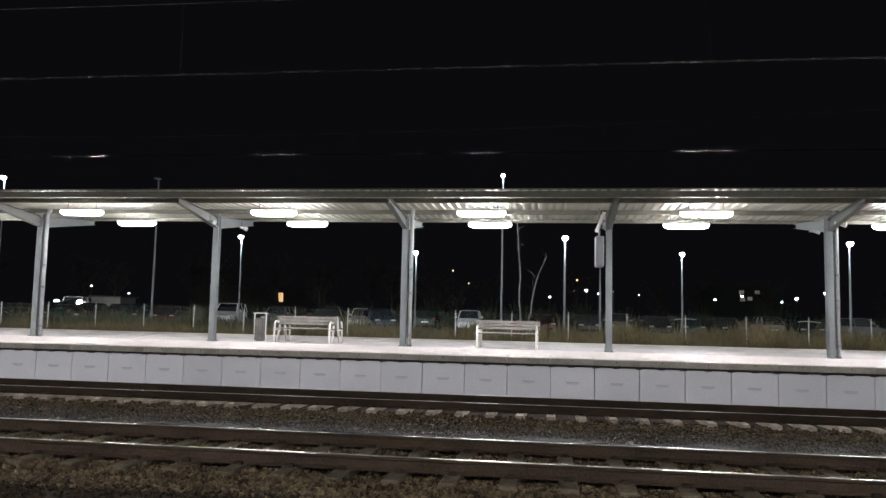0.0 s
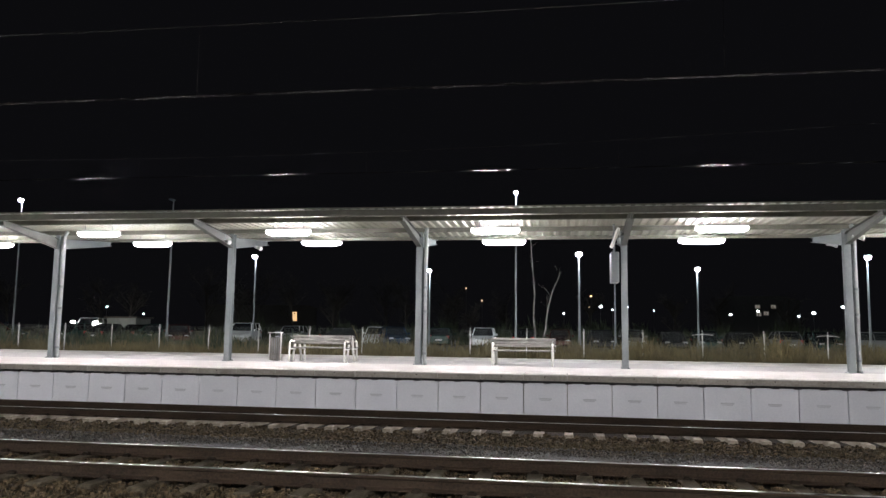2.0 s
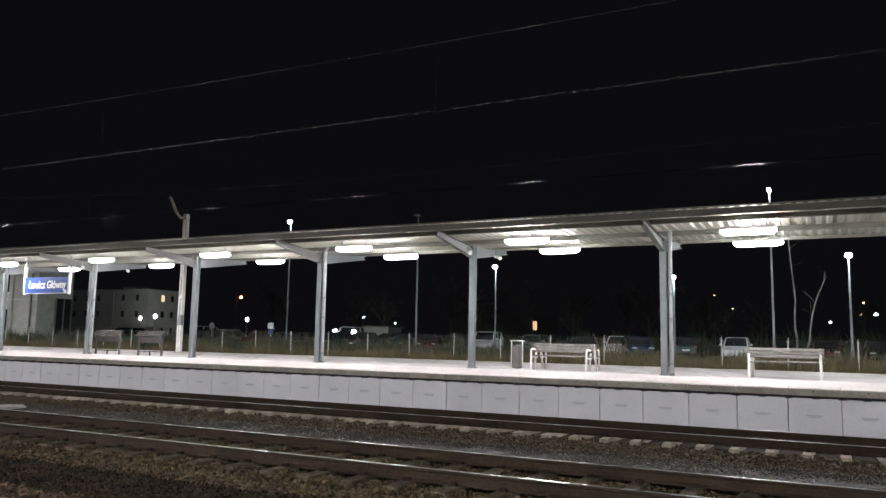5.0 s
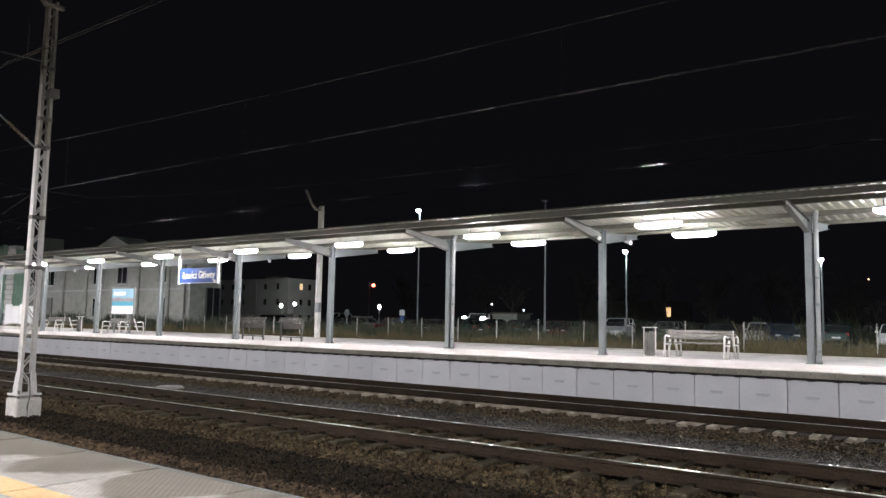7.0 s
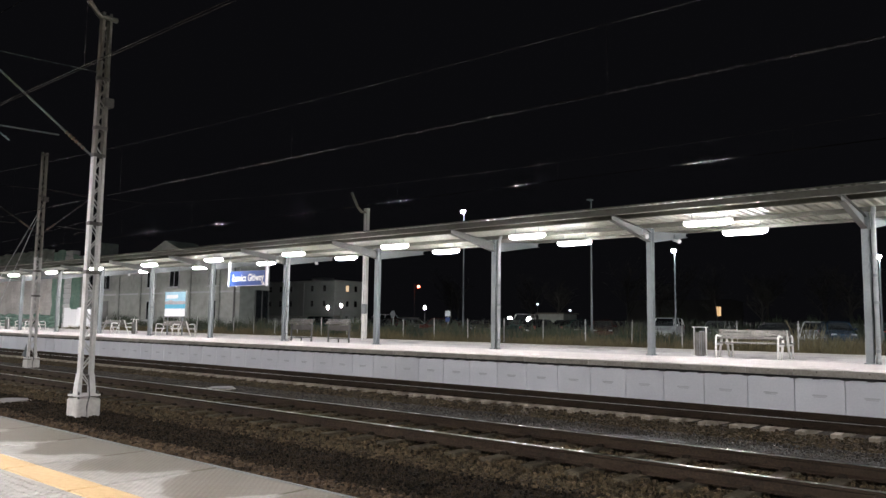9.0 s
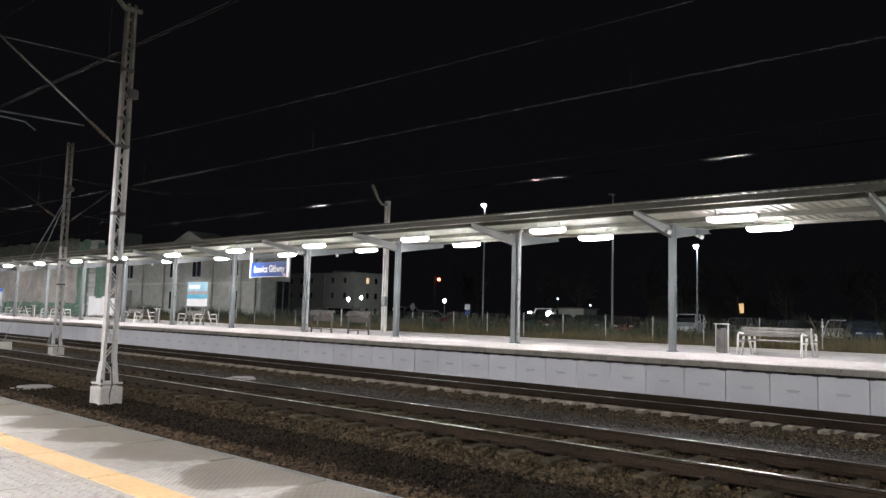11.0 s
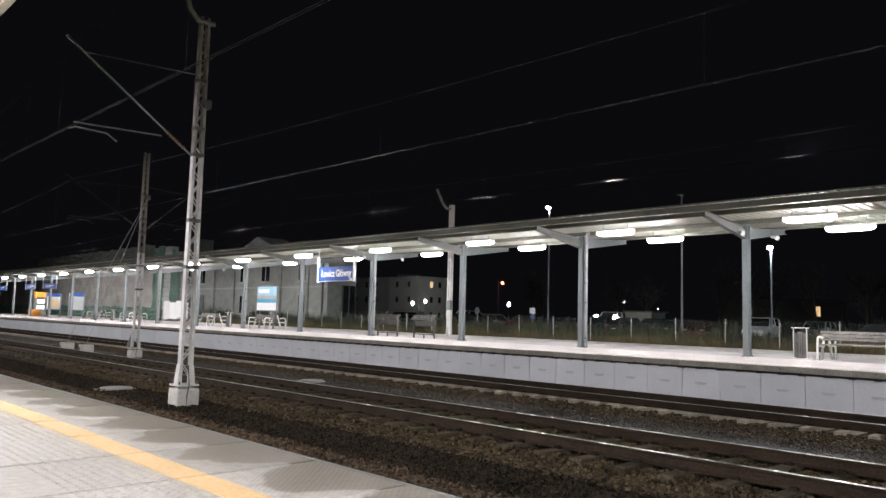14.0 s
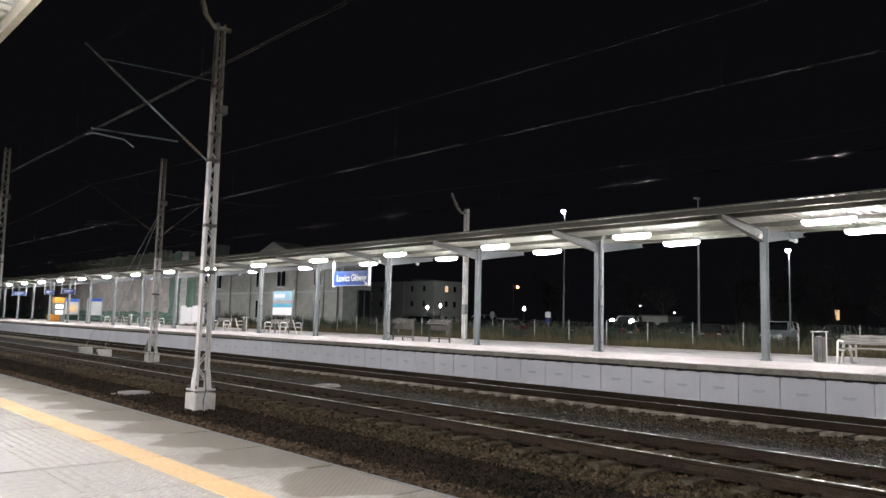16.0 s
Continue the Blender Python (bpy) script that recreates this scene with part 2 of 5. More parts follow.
    "track_weed": material("dry_track_weed", (0.024, 0.021, 0.009), (0.105, 0.080, 0.040), 0.85, big=2.5, fine=9, bump=0.0, island=0.4),
    "bush": material("dark_bush_leaves", (0.02, 0.032, 0.014), (0.05, 0.065, 0.03), 0.8, big=1, fine=6, bump=0.0),
    "sky_blue": material("poster_sky", (0.22, 0.47, 0.60), (0.33, 0.57, 0.68), 0.35, big=1.2, fine=5, bump=0.0),
    "hill": material("poster_hill", (0.26, 0.24, 0.26), (0.42, 0.36, 0.36), 0.35, big=2.5, fine=9, bump=0.0),
    "poster_blue": material("poster_blue_band", (0.05, 0.33, 0.50), (0.10, 0.42, 0.58), 0.35, big=2, fine=9, bump=0.0),
    "tube_light": glowing("luminaire_diffuser", (1.0, 0.963, 0.985), TUBE),
    "near_tube": glowing("near_luminaire_diffuser", (1.0, 0.963, 0.985), TUBE * 1.3),
    "post_light": glowing("car_park_lamp_glass", (0.86, 0.97, 1.0), POST),
    "globe_light": glowing("globe_lamp_glass", (1.0, 0.97, 0.92), 420.0),
    "far_white": glowing("far_white_lamp", (0.86, 0.96, 1.0), 9.0),
    "far_warm": glowing("far_warm_lamp", (1.0, 0.60, 0.30), 4.0),
    "red_light": glowing("red_signal_lens", (1.0, 0.13, 0.06), 32.0, (0.5, 0.05, 0.02)),
    "warm_window": glowing("lit_window", (1.0, 0.62, 0.3), 0.9),
    "dim_window": glowing("dim_lit_window", (1.0, 0.85, 0.68), 0.10),
    "screen": glowing("lit_screen", (0.9, 0.95, 1.0), 1.3),
    "tail": glowing("tail_lamp_lens", (1.0, 0.03, 0.02), 0.02, (0.35, 0.01, 0.01)),
    "tail_on": glowing("lit_tail_lamp", (1.0, 0.04, 0.03), 6.0, (0.5, 0.02, 0.02)),
    "headlight": glowing("lit_headlight", (1.0, 0.98, 0.92), 60.0),
    "clear_lens": material("clear_lens", (0.55, 0.56, 0.58), (0.7, 0.7, 0.72), 0.1, 0.3, bump=0.0, spread=0.03),
}
PAINTS = {n: material(n + "_car_paint", a, b, 0.22, 0.1, big=2, fine=12, bump=0.0, spread=0.05) for n, a, b in (
    ("white", (0.66, 0.67, 0.68), (0.76, 0.77, 0.78)), ("silver", (0.16, 0.165, 0.17), (0.23, 0.235, 0.24)),
    ("black", (0.012, 0.012, 0.014), (0.025, 0.025, 0.028)), ("blue", (0.010, 0.028, 0.055), (0.018, 0.042, 0.08)),
    ("red", (0.06, 0.012, 0.010), (0.09, 0.018, 0.014)), ("green", (0.02, 0.05, 0.045), (0.035, 0.075, 0.065)))}


# ---- mesh helpers ----
def box(bm, x0, x1, y0, y1, z0, z1, m=None):
    k = Matrix.Translation(((x0 + x1) / 2, (y0 + y1) / 2, (z0 + z1) / 2)) @ Matrix.Diagonal((x1 - x0, y1 - y0, z1 - z0, 1))
    bmesh.ops.create_cube(bm, size=1, matrix=(m @ k) if m else k)
    return bm


def rod(bm, a, b, r, r2=None, n=8):
    a, b = Vector(a), Vector(b)
    d = b - a
    k = Matrix.Translation((a + b) / 2) @ d.to_track_quat("Z", "Y").to_matrix().to_4x4()
    bmesh.ops.create_cone(bm, cap_ends=True, segments=n, radius1=r, radius2=r if r2 is None else r2, depth=d.length, matrix=k)
    return bm


def bar(bm, a, b, w, h):
    """A rectangular bar from a to b."""
    a, b = Vector(a), Vector(b)
    d = b - a
    k = Matrix.Translation((a + b) / 2) @ d.to_track_quat("Z", "Y").to_matrix().to_4x4() @ Matrix.Diagonal((w, h, d.length, 1))
    bmesh.ops.create_cube(bm, size=1, matrix=k)
    return bm


def prism(bm, outline, a, b, axis="x"):
    """Extrudes an outline of (u, v) from a to b: along x (u=y, v=z), y (u=x, v=z) or z (u=x, v=y)."""
    put = {"x": lambda s, u, v: (s, u, v), "y": lambda s, u, v: (u, s, v), "z": lambda s, u, v: (u, v, s)}[axis]
    lo, hi = [bm.verts.new(put(a, u, v)) for u, v in outline], [bm.verts.new(put(b, u, v)) for u, v in outline]
    n = len(outline)
    for i in range(n):
        bm.faces.new((lo[i], lo[(i + 1) % n], hi[(i + 1) % n], hi[i]))
    bm.faces.new(lo)
    bm.faces.new(hi)
    return bm


def tube(bm, points, r, n=6):
    """A round pipe through points."""
    pts = [Vector(p) for p in points]
    rings = []
    for i, p in enumerate(pts):
        d = (pts[min(i + 1, len(pts) - 1)] - pts[max(i - 1, 0)]).normalized()
        q = d.to_track_quat("Z", "Y")
        rings.append([bm.verts.new(p + q @ Vector((r * math.cos(2 * math.pi * j / n), r * math.sin(2 * math.pi * j / n), 0))) for j in range(n)])
    for a, b in zip(rings, rings[1:]):
        for j in range(n):
            bm.faces.new((a[j], a[(j + 1) % n], b[(j + 1) % n], b[j]))
    bm.faces.new(rings[0])
    bm.faces.new(rings[-1])
    return bm


def soften(bm, w=0.006):
    bmesh.ops.recalc_face_normals(bm, faces=bm.faces)
    bmesh.ops.bevel(bm, geom=[e for e in bm.edges if len(e.link_faces) == 2 and e.calc_face_angle(0) > 0.6], offset=w, segments=1, affect="EDGES", clamp_overlap=True)
    return bm


def finish(bm, name, mat):
    bmesh.ops.recalc_face_normals(bm, faces=bm.faces)
    me = bpy.data.meshes.new(name)
    bm.to_mesh(me)
    bm.free()
    for m in (mat if isinstance(mat, (list, tuple)) else [mat]):
        me.materials.append(m)
    return me


def part(name, bm, mat, parent=None, label="", at=None):
    ob = new(name, bm if isinstance(bm, bpy.types.Mesh) else finish(bm, name, mat))
    if parent:
        ob.parent = parent
    if at is not None:
        ob.matrix_basis = at if isinstance(at, Matrix) else Matrix.Translation(at)
    return tagged(ob, label)


def smooth(ob):
    for f in ob.data.polygons:
        f.use_smooth = True
    return ob


def thing(name, label, category, group="", kind="", at=(0, 0, 0), turn=0):
    ob = new(name)
    ob.empty_display_size = 0.2
    ob.matrix_basis = pose(*at, 0, 0, turn)
    return tagged(ob, label, category, group, kind)


def B():
    return bmesh.new()


def from_arrays(name, verts, faces, mat, parent=None, label=""):
    me = bpy.data.meshes.new(name)
    me.from_pydata(verts.tolist(), [], faces.tolist())
    me.materials.append(mat)
    ob = new(name, me)
    if parent:
        ob.parent = parent
    return tagged(ob, label)


RNG = np.random.default_rng(5)

# ---- ground: one sheet, sunk where the tracks run ----
X0, X1 = -104.0, 19.5
bm = B()
profile = [(-900, -1.25), (1.9, -1.25), (29.85, -1.25), (29.9, -0.12), (60, -0.05), (120, 0.0), (900, 0.0)]
xs = [-1500, -400, -110, 30, 300, 1500]
grid = [[bm.verts.new((x, y, z)) for y, z in profile] for x in xs]
for a, b in zip(grid, grid[1:]):
    for j in range(len(profile) - 1):
        bm.faces.new((a[j], b[j], b[j + 1], a[j + 1]))
ground = tagged(part("ground", bm, M["lot"]), "dark ground with a car park beyond the tracks", "ground", kind="structure")


def bed(name, rows, mat, label, category, step=0.45, rough=0.02):
    """A strip of bedding along the track: rows of (y, z), waved a little."""
    bm = B()
    xs = np.arange(X0 - 14, X1 + 12, step)
    ys = [y for y, z in rows]
    net = []
    for x in xs:
        net.append([bm.verts.new((x, y, z + (noise.noise((x * 1.1, y * 1.7, 3.1)) * rough if 0 < i < len(rows) - 1 else 0))) for i, (y, z) in enumerate(rows)])
    for a, b in zip(net, net[1:]):
        for j in range(len(rows) - 1):
            bm.faces.new((a[j], b[j], b[j + 1], a[j + 1]))
    return tagged(smooth(part(name, bm, mat)), label, category, kind="structure")


RAIL_Z = {4.32: -0.80, 9.30: -0.70, 16.23: -0.83}     # track axis: height of the rail head
bed("ballast_near", [(2.72, -1.0), (3.0, -0.98), (3.5, -0.99), (4.3, -0.99), (5.2, -0.99), (5.75, -0.98), (6.05, -1.0), (6.15, -1.05)], M["ballast_bed"], "brown stone ballast beside the platform", "ballast")
bed("cinder_path", [(5.95, -1.02), (6.3, -0.985), (6.7, -0.96), (7.1, -0.955), (7.5, -0.98), (7.65, -1.05)], M["soil"], "dark cinder path between two tracks", "path")
bed("ballast_middle", [(7.0, -1.1), (7.35, -0.965), (7.95, -0.95), (8.6, -0.945), (9.3, -0.945), (10.0, -0.935), (10.7, -0.93), (11.3, -0.985), (11.7, -1.1)], M["ballast_bed"], "grey-brown stone ballast under a track", "ballast")
bed("grit_strip", [(10.9, -1.1), (11.3, -0.965), (12.0, -0.98), (12.7, -1.0), (13.1, -1.06), (13.5, -1.2)], M["grit"], "strip of fine wet grey grit", "gravel")
bed("ballast_far", [(12.8, -1.14), (13.15, -1.08), (14.0, -1.09), (14.8, -1.10), (15.4, -1.10), (16.2, -1.11), (17.0, -1.12), (17.6, -1.10), (18.05, -1.10)], M["ballast_bed"], "grey-brown stone ballast under a track", "ballast")


def stones(name, boxes, per, size, mat, label):
    """Loose broken stones over rectangles (x0, x1, y0, y1, z), as one mesh of dented blocks."""
    cube = np.array([(-1, -1, -1), (1, -1, -1), (1, 1, -1), (-1, 1, -1), (-1, -1, 1), (1, -1, 1), (1, 1, 1), (-1, 1, 1)], float)
    quads = np.array([(0, 3, 2, 1), (4, 5, 6, 7), (0, 1, 5, 4), (1, 2, 6, 5), (2, 3, 7, 6), (3, 0, 4, 7)])
    vs, fs, base = [], [], 0
    for x0, x1, y0, y1, z in boxes:
        n = int((x1 - x0) * (y1 - y0) * per)
        c = np.stack([RNG.uniform(x0, x1, n), RNG.uniform(y0, y1, n), z + RNG.uniform(-0.012, 0.016, n)], 1)
        s = size * RNG.uniform(0.55, 1.35, (n, 1, 3)) / 2
        pts = (cube[None] * RNG.uniform(0.55, 1.0, (n, 8, 3))) * s
        a, b = RNG.uniform(0, 6.28, n), RNG.uniform(-0.6, 0.6, n)
        ca, sa, cb, sb = np.cos(a), np.sin(a), np.cos(b), np.sin(b)
        y, zz = pts[..., 1] * cb[:, None] - pts[..., 2] * sb[:, None], pts[..., 1] * sb[:, None] + pts[..., 2] * cb[:, None]
        x, y = pts[..., 0] * ca[:, None] - y * sa[:, None], pts[..., 0] * sa[:, None] + y * ca[:, None]
        vs.append((np.stack([x, y, zz], 2) + c[:, None]).reshape(-1, 3))
        fs.append((quads[None] + base + 8 * np.arange(n)[:, None, None]).reshape(-1, 4))
        base += 8 * n
    ob = from_arrays(name, np.concatenate(vs), np.concatenate(fs), mat)
    return tagged(ob, label, "ballast stones", kind="stuff")


stones("ballast_stones", [(-26, 9, 7.3, 7.95, -0.955), (-26, 9, 7.9, 8.45, -0.918), (-30, 10, 8.65, 9.95, -0.912), (-30, 10, 10.12, 11.2, -0.90)], 420, 0.052, M["stone"], "loose grey-brown ballast stones")
stones("ballast_stones", [(-46, 12, 13.1, 14.9, -1.085), (-46, 12, 14.7, 15.4, -1.085), (-60, -30, 8.65, 11.2, -0.925)], 230, 0.06, M["stone"], "loose grey-brown ballast stones")
stones("brown_ballast_stones", [(-30, 2, 4.9, 6.1, -0.97)], 330, 0.06, M["stone_brown"], "loose reddish-brown ballast stones by the platform edge")
stones("cinder_grit", [(-34, 6, 6.0, 7.5, -0.955)], 430, 0.034, M["cinder_stone"], "loose dark cinder grit")
stones("grey_grit_stones", [(-34, 12, 11.25, 13.1, -0.99)], 420, 0.028, M["grit_stone"], "loose grey grit between the tracks")


# ---- tracks ----
def rail_outline(y, top):
    half = [(0.036, 0), (0.036, -0.030), (0.010, -0.042), (0.009, -0.125), (0.045, -0.142), (0.068, -0.150), (0.068, -0.160)]
    return [(y + u, top + v) for u, v in half] + [(y - u, top + v) for u, v in reversed(half)]


bm = B()
prism(bm, [(-1.28, 0.0), (1.28, 0.0), (1.25, -0.16), (-1.25, -0.16)], -0.12, 0.12, "x")
for v in bm.verts:
    if v.co.z > -0.01:
        v.co.x *= 0.82
        v.co.y *= 0.985
SLEEPER = finish(soften(bm, 0.012), "sleeper", M["sleeper"])
BROWN_SLEEPER = SLEEPER.copy()
BROWN_SLEEPER.materials[0] = M["brown_sleeper"]
for v in SLEEPER.vertices:
    v.co.y *= 0.97
    v.co.x *= 0.82
bm = prism(B(), [(-0.055, 0.0), (0.055, 0.0), (0.05, 0.025), (0.02, 0.045), (-0.02, 0.045), (-0.05, 0.025)], -0.028, 0.028, "y")
CLIP = finish(bm, "rail_clip", M["clip"])
for axis, top in RAIL_Z.items():
    seen = axis > 5
    track = thing("railway_track", "ballasted railway track with steel rails on concrete sleepers", "railway track", "tracks", at=(0, axis, 0))
    for s in (-1, 1):
        bm = prism(B(), rail_outline(s * 0.752, top - 0.004), X0 - 12, X1 + 10, "x")
        rail = part("rail", bm, M["rail_side"], track, "rust-brown steel rail")
        bm = prism(B(), [(s * 0.752 - 0.028, top), (s * 0.752 - 0.034, top - 0.0035), (s * 0.752 + 0.034, top - 0.0035), (s * 0.752 + 0.028, top)], X0 - 12, X1 + 10, "x")
        part("running_surface", bm, M["rail_top"], rail, "polished bright top of the rail")
    first, gap = {9.30: (-7.7, 0.64), 16.23: (-3.22, 0.606)}.get(axis, (0.1, 0.6))
    for k in range(-160, 40):
        x = first + gap * k
        if not (-92 < x < 14) or (not seen and not -30 < x < 4):
            continue
        sl = part("sleeper", SLEEPER if axis > 12 else BROWN_SLEEPER, None, track, at=pose(x + RNG.uniform(-0.012, 0.012), 0, top - 0.163, 0, 0, RNG.uniform(-0.5, 0.5)))
        if seen and -46 < x < 11:
            for s in (-1, 1):
                for u in (-0.078, 0.078):
                    part("rail_clip", CLIP, None, sl, at=(0, s * 0.752 + u, 0.0))


# ---- far platform ----
EDGE, PITCH = 17.97, 1.019
platform = tagged(part("platform_far", box(B(), X0 - 10, X1 + 10, EDGE + 0.12, 29.9, -1.2, -0.05), M["coping"]), "raised station platform with pale panel wall", "platform", kind="structure")
for name, y0, y1, mat in (("paving_strip", 18.9, 22.3, "paving"), ("paving_strip", 22.32, 26.2, "paving_grey"), ("paving_strip", 26.22, 28.6, "paving"), ("kerb_strip", 28.62, 29.9, "coping")):
    part(name, box(B(), X0 - 10, X1 + 10, y0, y1 - 0.012, -0.046, 0.0), M[mat], platform)
WALL_PANEL = finish(soften(box(B(), 0.008, PITCH - 0.008, 0, 0.1, -1.15, -0.2), 0.006), "wall_panel", M["panel"])
bm = box(B(), 0.36, 0.66, -0.004, 0.01, -0.575, -0.54)
box(bm, 0.39, 0.63, -0.006, 0.01, -0.60, -0.582)
SLOT = finish(bm, "lifting_slot", M["slot"])
bm = soften(box(B(), 0.004, PITCH - 0.004, -0.11, 0.92, -0.142, 0.004), 0.012)
COPING = finish(bm, "coping_slab", M["coping"])
FACE = finish(box(B(), 0.006, PITCH - 0.006, -0.114, -0.109, -0.138, -0.02), "edge_face", M["coping_face"])
BOLT = finish(rod(B(), (0.5, -0.12, -0.05), (0.5, -0.112, -0.05), 0.014, n=6), "bolt", M["packer"])
k0 = -13.455
for k in range(-92, 34):
    x = k0 + PITCH * k
    pan = part("wall_panel", WALL_PANEL, None, platform, at=(x, EDGE + RNG.uniform(-0.003, 0.003), 0))
    if x > -40:
        part("lifting_slot", SLOT, None, pan)
    cop = part("coping_slab", COPING, None, platform, at=(x, EDGE, RNG.uniform(-0.003, 0.003)))
    part("edge_face", FACE, None, cop)
    if x > -30:
        part("bolt", BOLT, None, cop)
bm = B()
for k in range(-60 * 2, 34 * 2):
    x = k0 + PITCH * k / 2 + RNG.uniform(-0.05, 0.05)
    prism(bm, [(x - 0.13, -0.144), (x + 0.13, -0.144), (x + 0.075, -0.205), (x - 0.06, -0.21)], EDGE - 0.09, EDGE - 0.006, "y")
box(bm, X0, X1, EDGE + 0.03, EDGE + 0.11, -0.24, -0.144)
tagged(part("packing_strip", bm, M["packer"], platform), kind="stuff")


# ---- near platform ----
near = tagged(part("platform_near", box(B(), X0, X1, -9.0, 2.50, -1.2, -0.05), M["joint"]), "station platform of pale concrete slabs with a yellow safety line", "platform", kind="structure")
NP = 0.857
EDGE_SLAB = finish(soften(box(B(), 0.010, NP - 0.010, 1.920, 2.628, -0.14, 0.0), 0.006), "edge_slab", M["slab_edge"])
LINE_SLAB = finish(soften(box(B(), 0.010, NP - 0.010, 1.728, 1.916, -0.14, 0.0015), 0.004), "line_slab", M["yellow"])
STUD_SLAB = finish(soften(box(B(), 0.010, NP - 0.010, -1.35, 1.724, -0.14, 0.0), 0.004), "stud_slab", M["slab"])
BACK_SLAB = finish(soften(box(B(), 0.012, NP * 2 - 0.012, -0.945, 0.945, -0.14, 0.0), 0.004), "deck_slab", M["slab"])
LIP = finish(box(B(), 0.0, NP, 2.645, 2.658, -0.06, 0.0), "edge_strip", M["steel_light"])
for k in range(-46, 12):
    x = -4.41 + NP * k
    for n, me in (("edge_slab", EDGE_SLAB), ("line_slab", LINE_SLAB), ("stud_slab", STUD_SLAB), ("edge_strip", LIP)):
        part(n, me, None, near, at=(x, 0, RNG.uniform(-0.0015, 0.0015)))
    if k % 2 == 0:
        for j in range(4):
            part("deck_slab", BACK_SLAB, None, near, at=(x, -2.305 - 1.905 * j, RNG.uniform(-0.0015, 0.0015)))
bm = B()
for i in range(int((17.0 - 2.0) / 0.058)):
    for j in range(9):
        x, y = -17.0 + 0.058 * i, 1.20 + 0.058 * j
        if (x + 4.41) % NP < 0.03:
            continue
        vs = [bm.verts.new((x + r * math.cos(a), y + r * math.sin(a), z)) for r, z in ((0.014, 0.0), (0.009, 0.004)) for a in (0.0, 1.047, 2.094, 3.1416, 4.189, 5.236)]
        for q in range(6):
            bm.faces.new((vs[q], vs[(q + 1) % 6], vs[6 + (q + 1) % 6], vs[6 + q]))
        bm.faces.new(vs[6:])
tagged(part("tactile_studs", bm, M["slab"], near, "rows of small raised warning studs"), kind="stuff")


# ---- canopies ----
def lamp_thing(glow):
    lamp = thing("canopy_lamp", "lit white tube luminaire hung under the canopy roof", "lamp", "canopy lamps")
    bm = prism(B(), [(-0.125, 0.02), (0.125, 0.02), (0.09, 0.085), (-0.09, 0.085)], -0.66, 0.66, "x")
    part("housing", soften(bm, 0.006), M["housing"], lamp)
    bm = B()
    outline = [(-0.115, 0.018), (-0.13, -0.025), (-0.105, -0.075), (-0.04, -0.1), (0.04, -0.1), (0.105, -0.075), (0.13, -0.025), (0.115, 0.018)]
    rings = [[bm.verts.new((x, u * f, 0.018 + (v - 0.018) * f)) for u, v in outline] for x, f in ((-0.66, 0.42), (-0.62, 0.74), (-0.53, 0.95), (-0.4, 1.0), (0.4, 1.0), (0.53, 0.95), (0.62, 0.74), (0.66, 0.42))]
    for a, b in zip(rings, rings[1:]):
        for j in range(8):
            bm.faces.new((a[j], a[(j + 1) % 8], b[(j + 1) % 8], b[j]))
    bm.faces.new(rings[0])
    bm.faces.new(rings[-1])
    part("diffuser", bm, M[glow], lamp, "glowing white diffuser")
    for s in (-1, 1):
        part("hanger", rod(B(), (s * 0.45, 0, 0.07), (s * 0.45, 0, 0.33), 0.012), M["steel"], lamp)
        part("end_cap", box(B(), s * 0.672 - 0.01, s * 0.672 + 0.01, -0.06, 0.06, -0.01, 0.07), M["housing"], lamp)
    return lamp


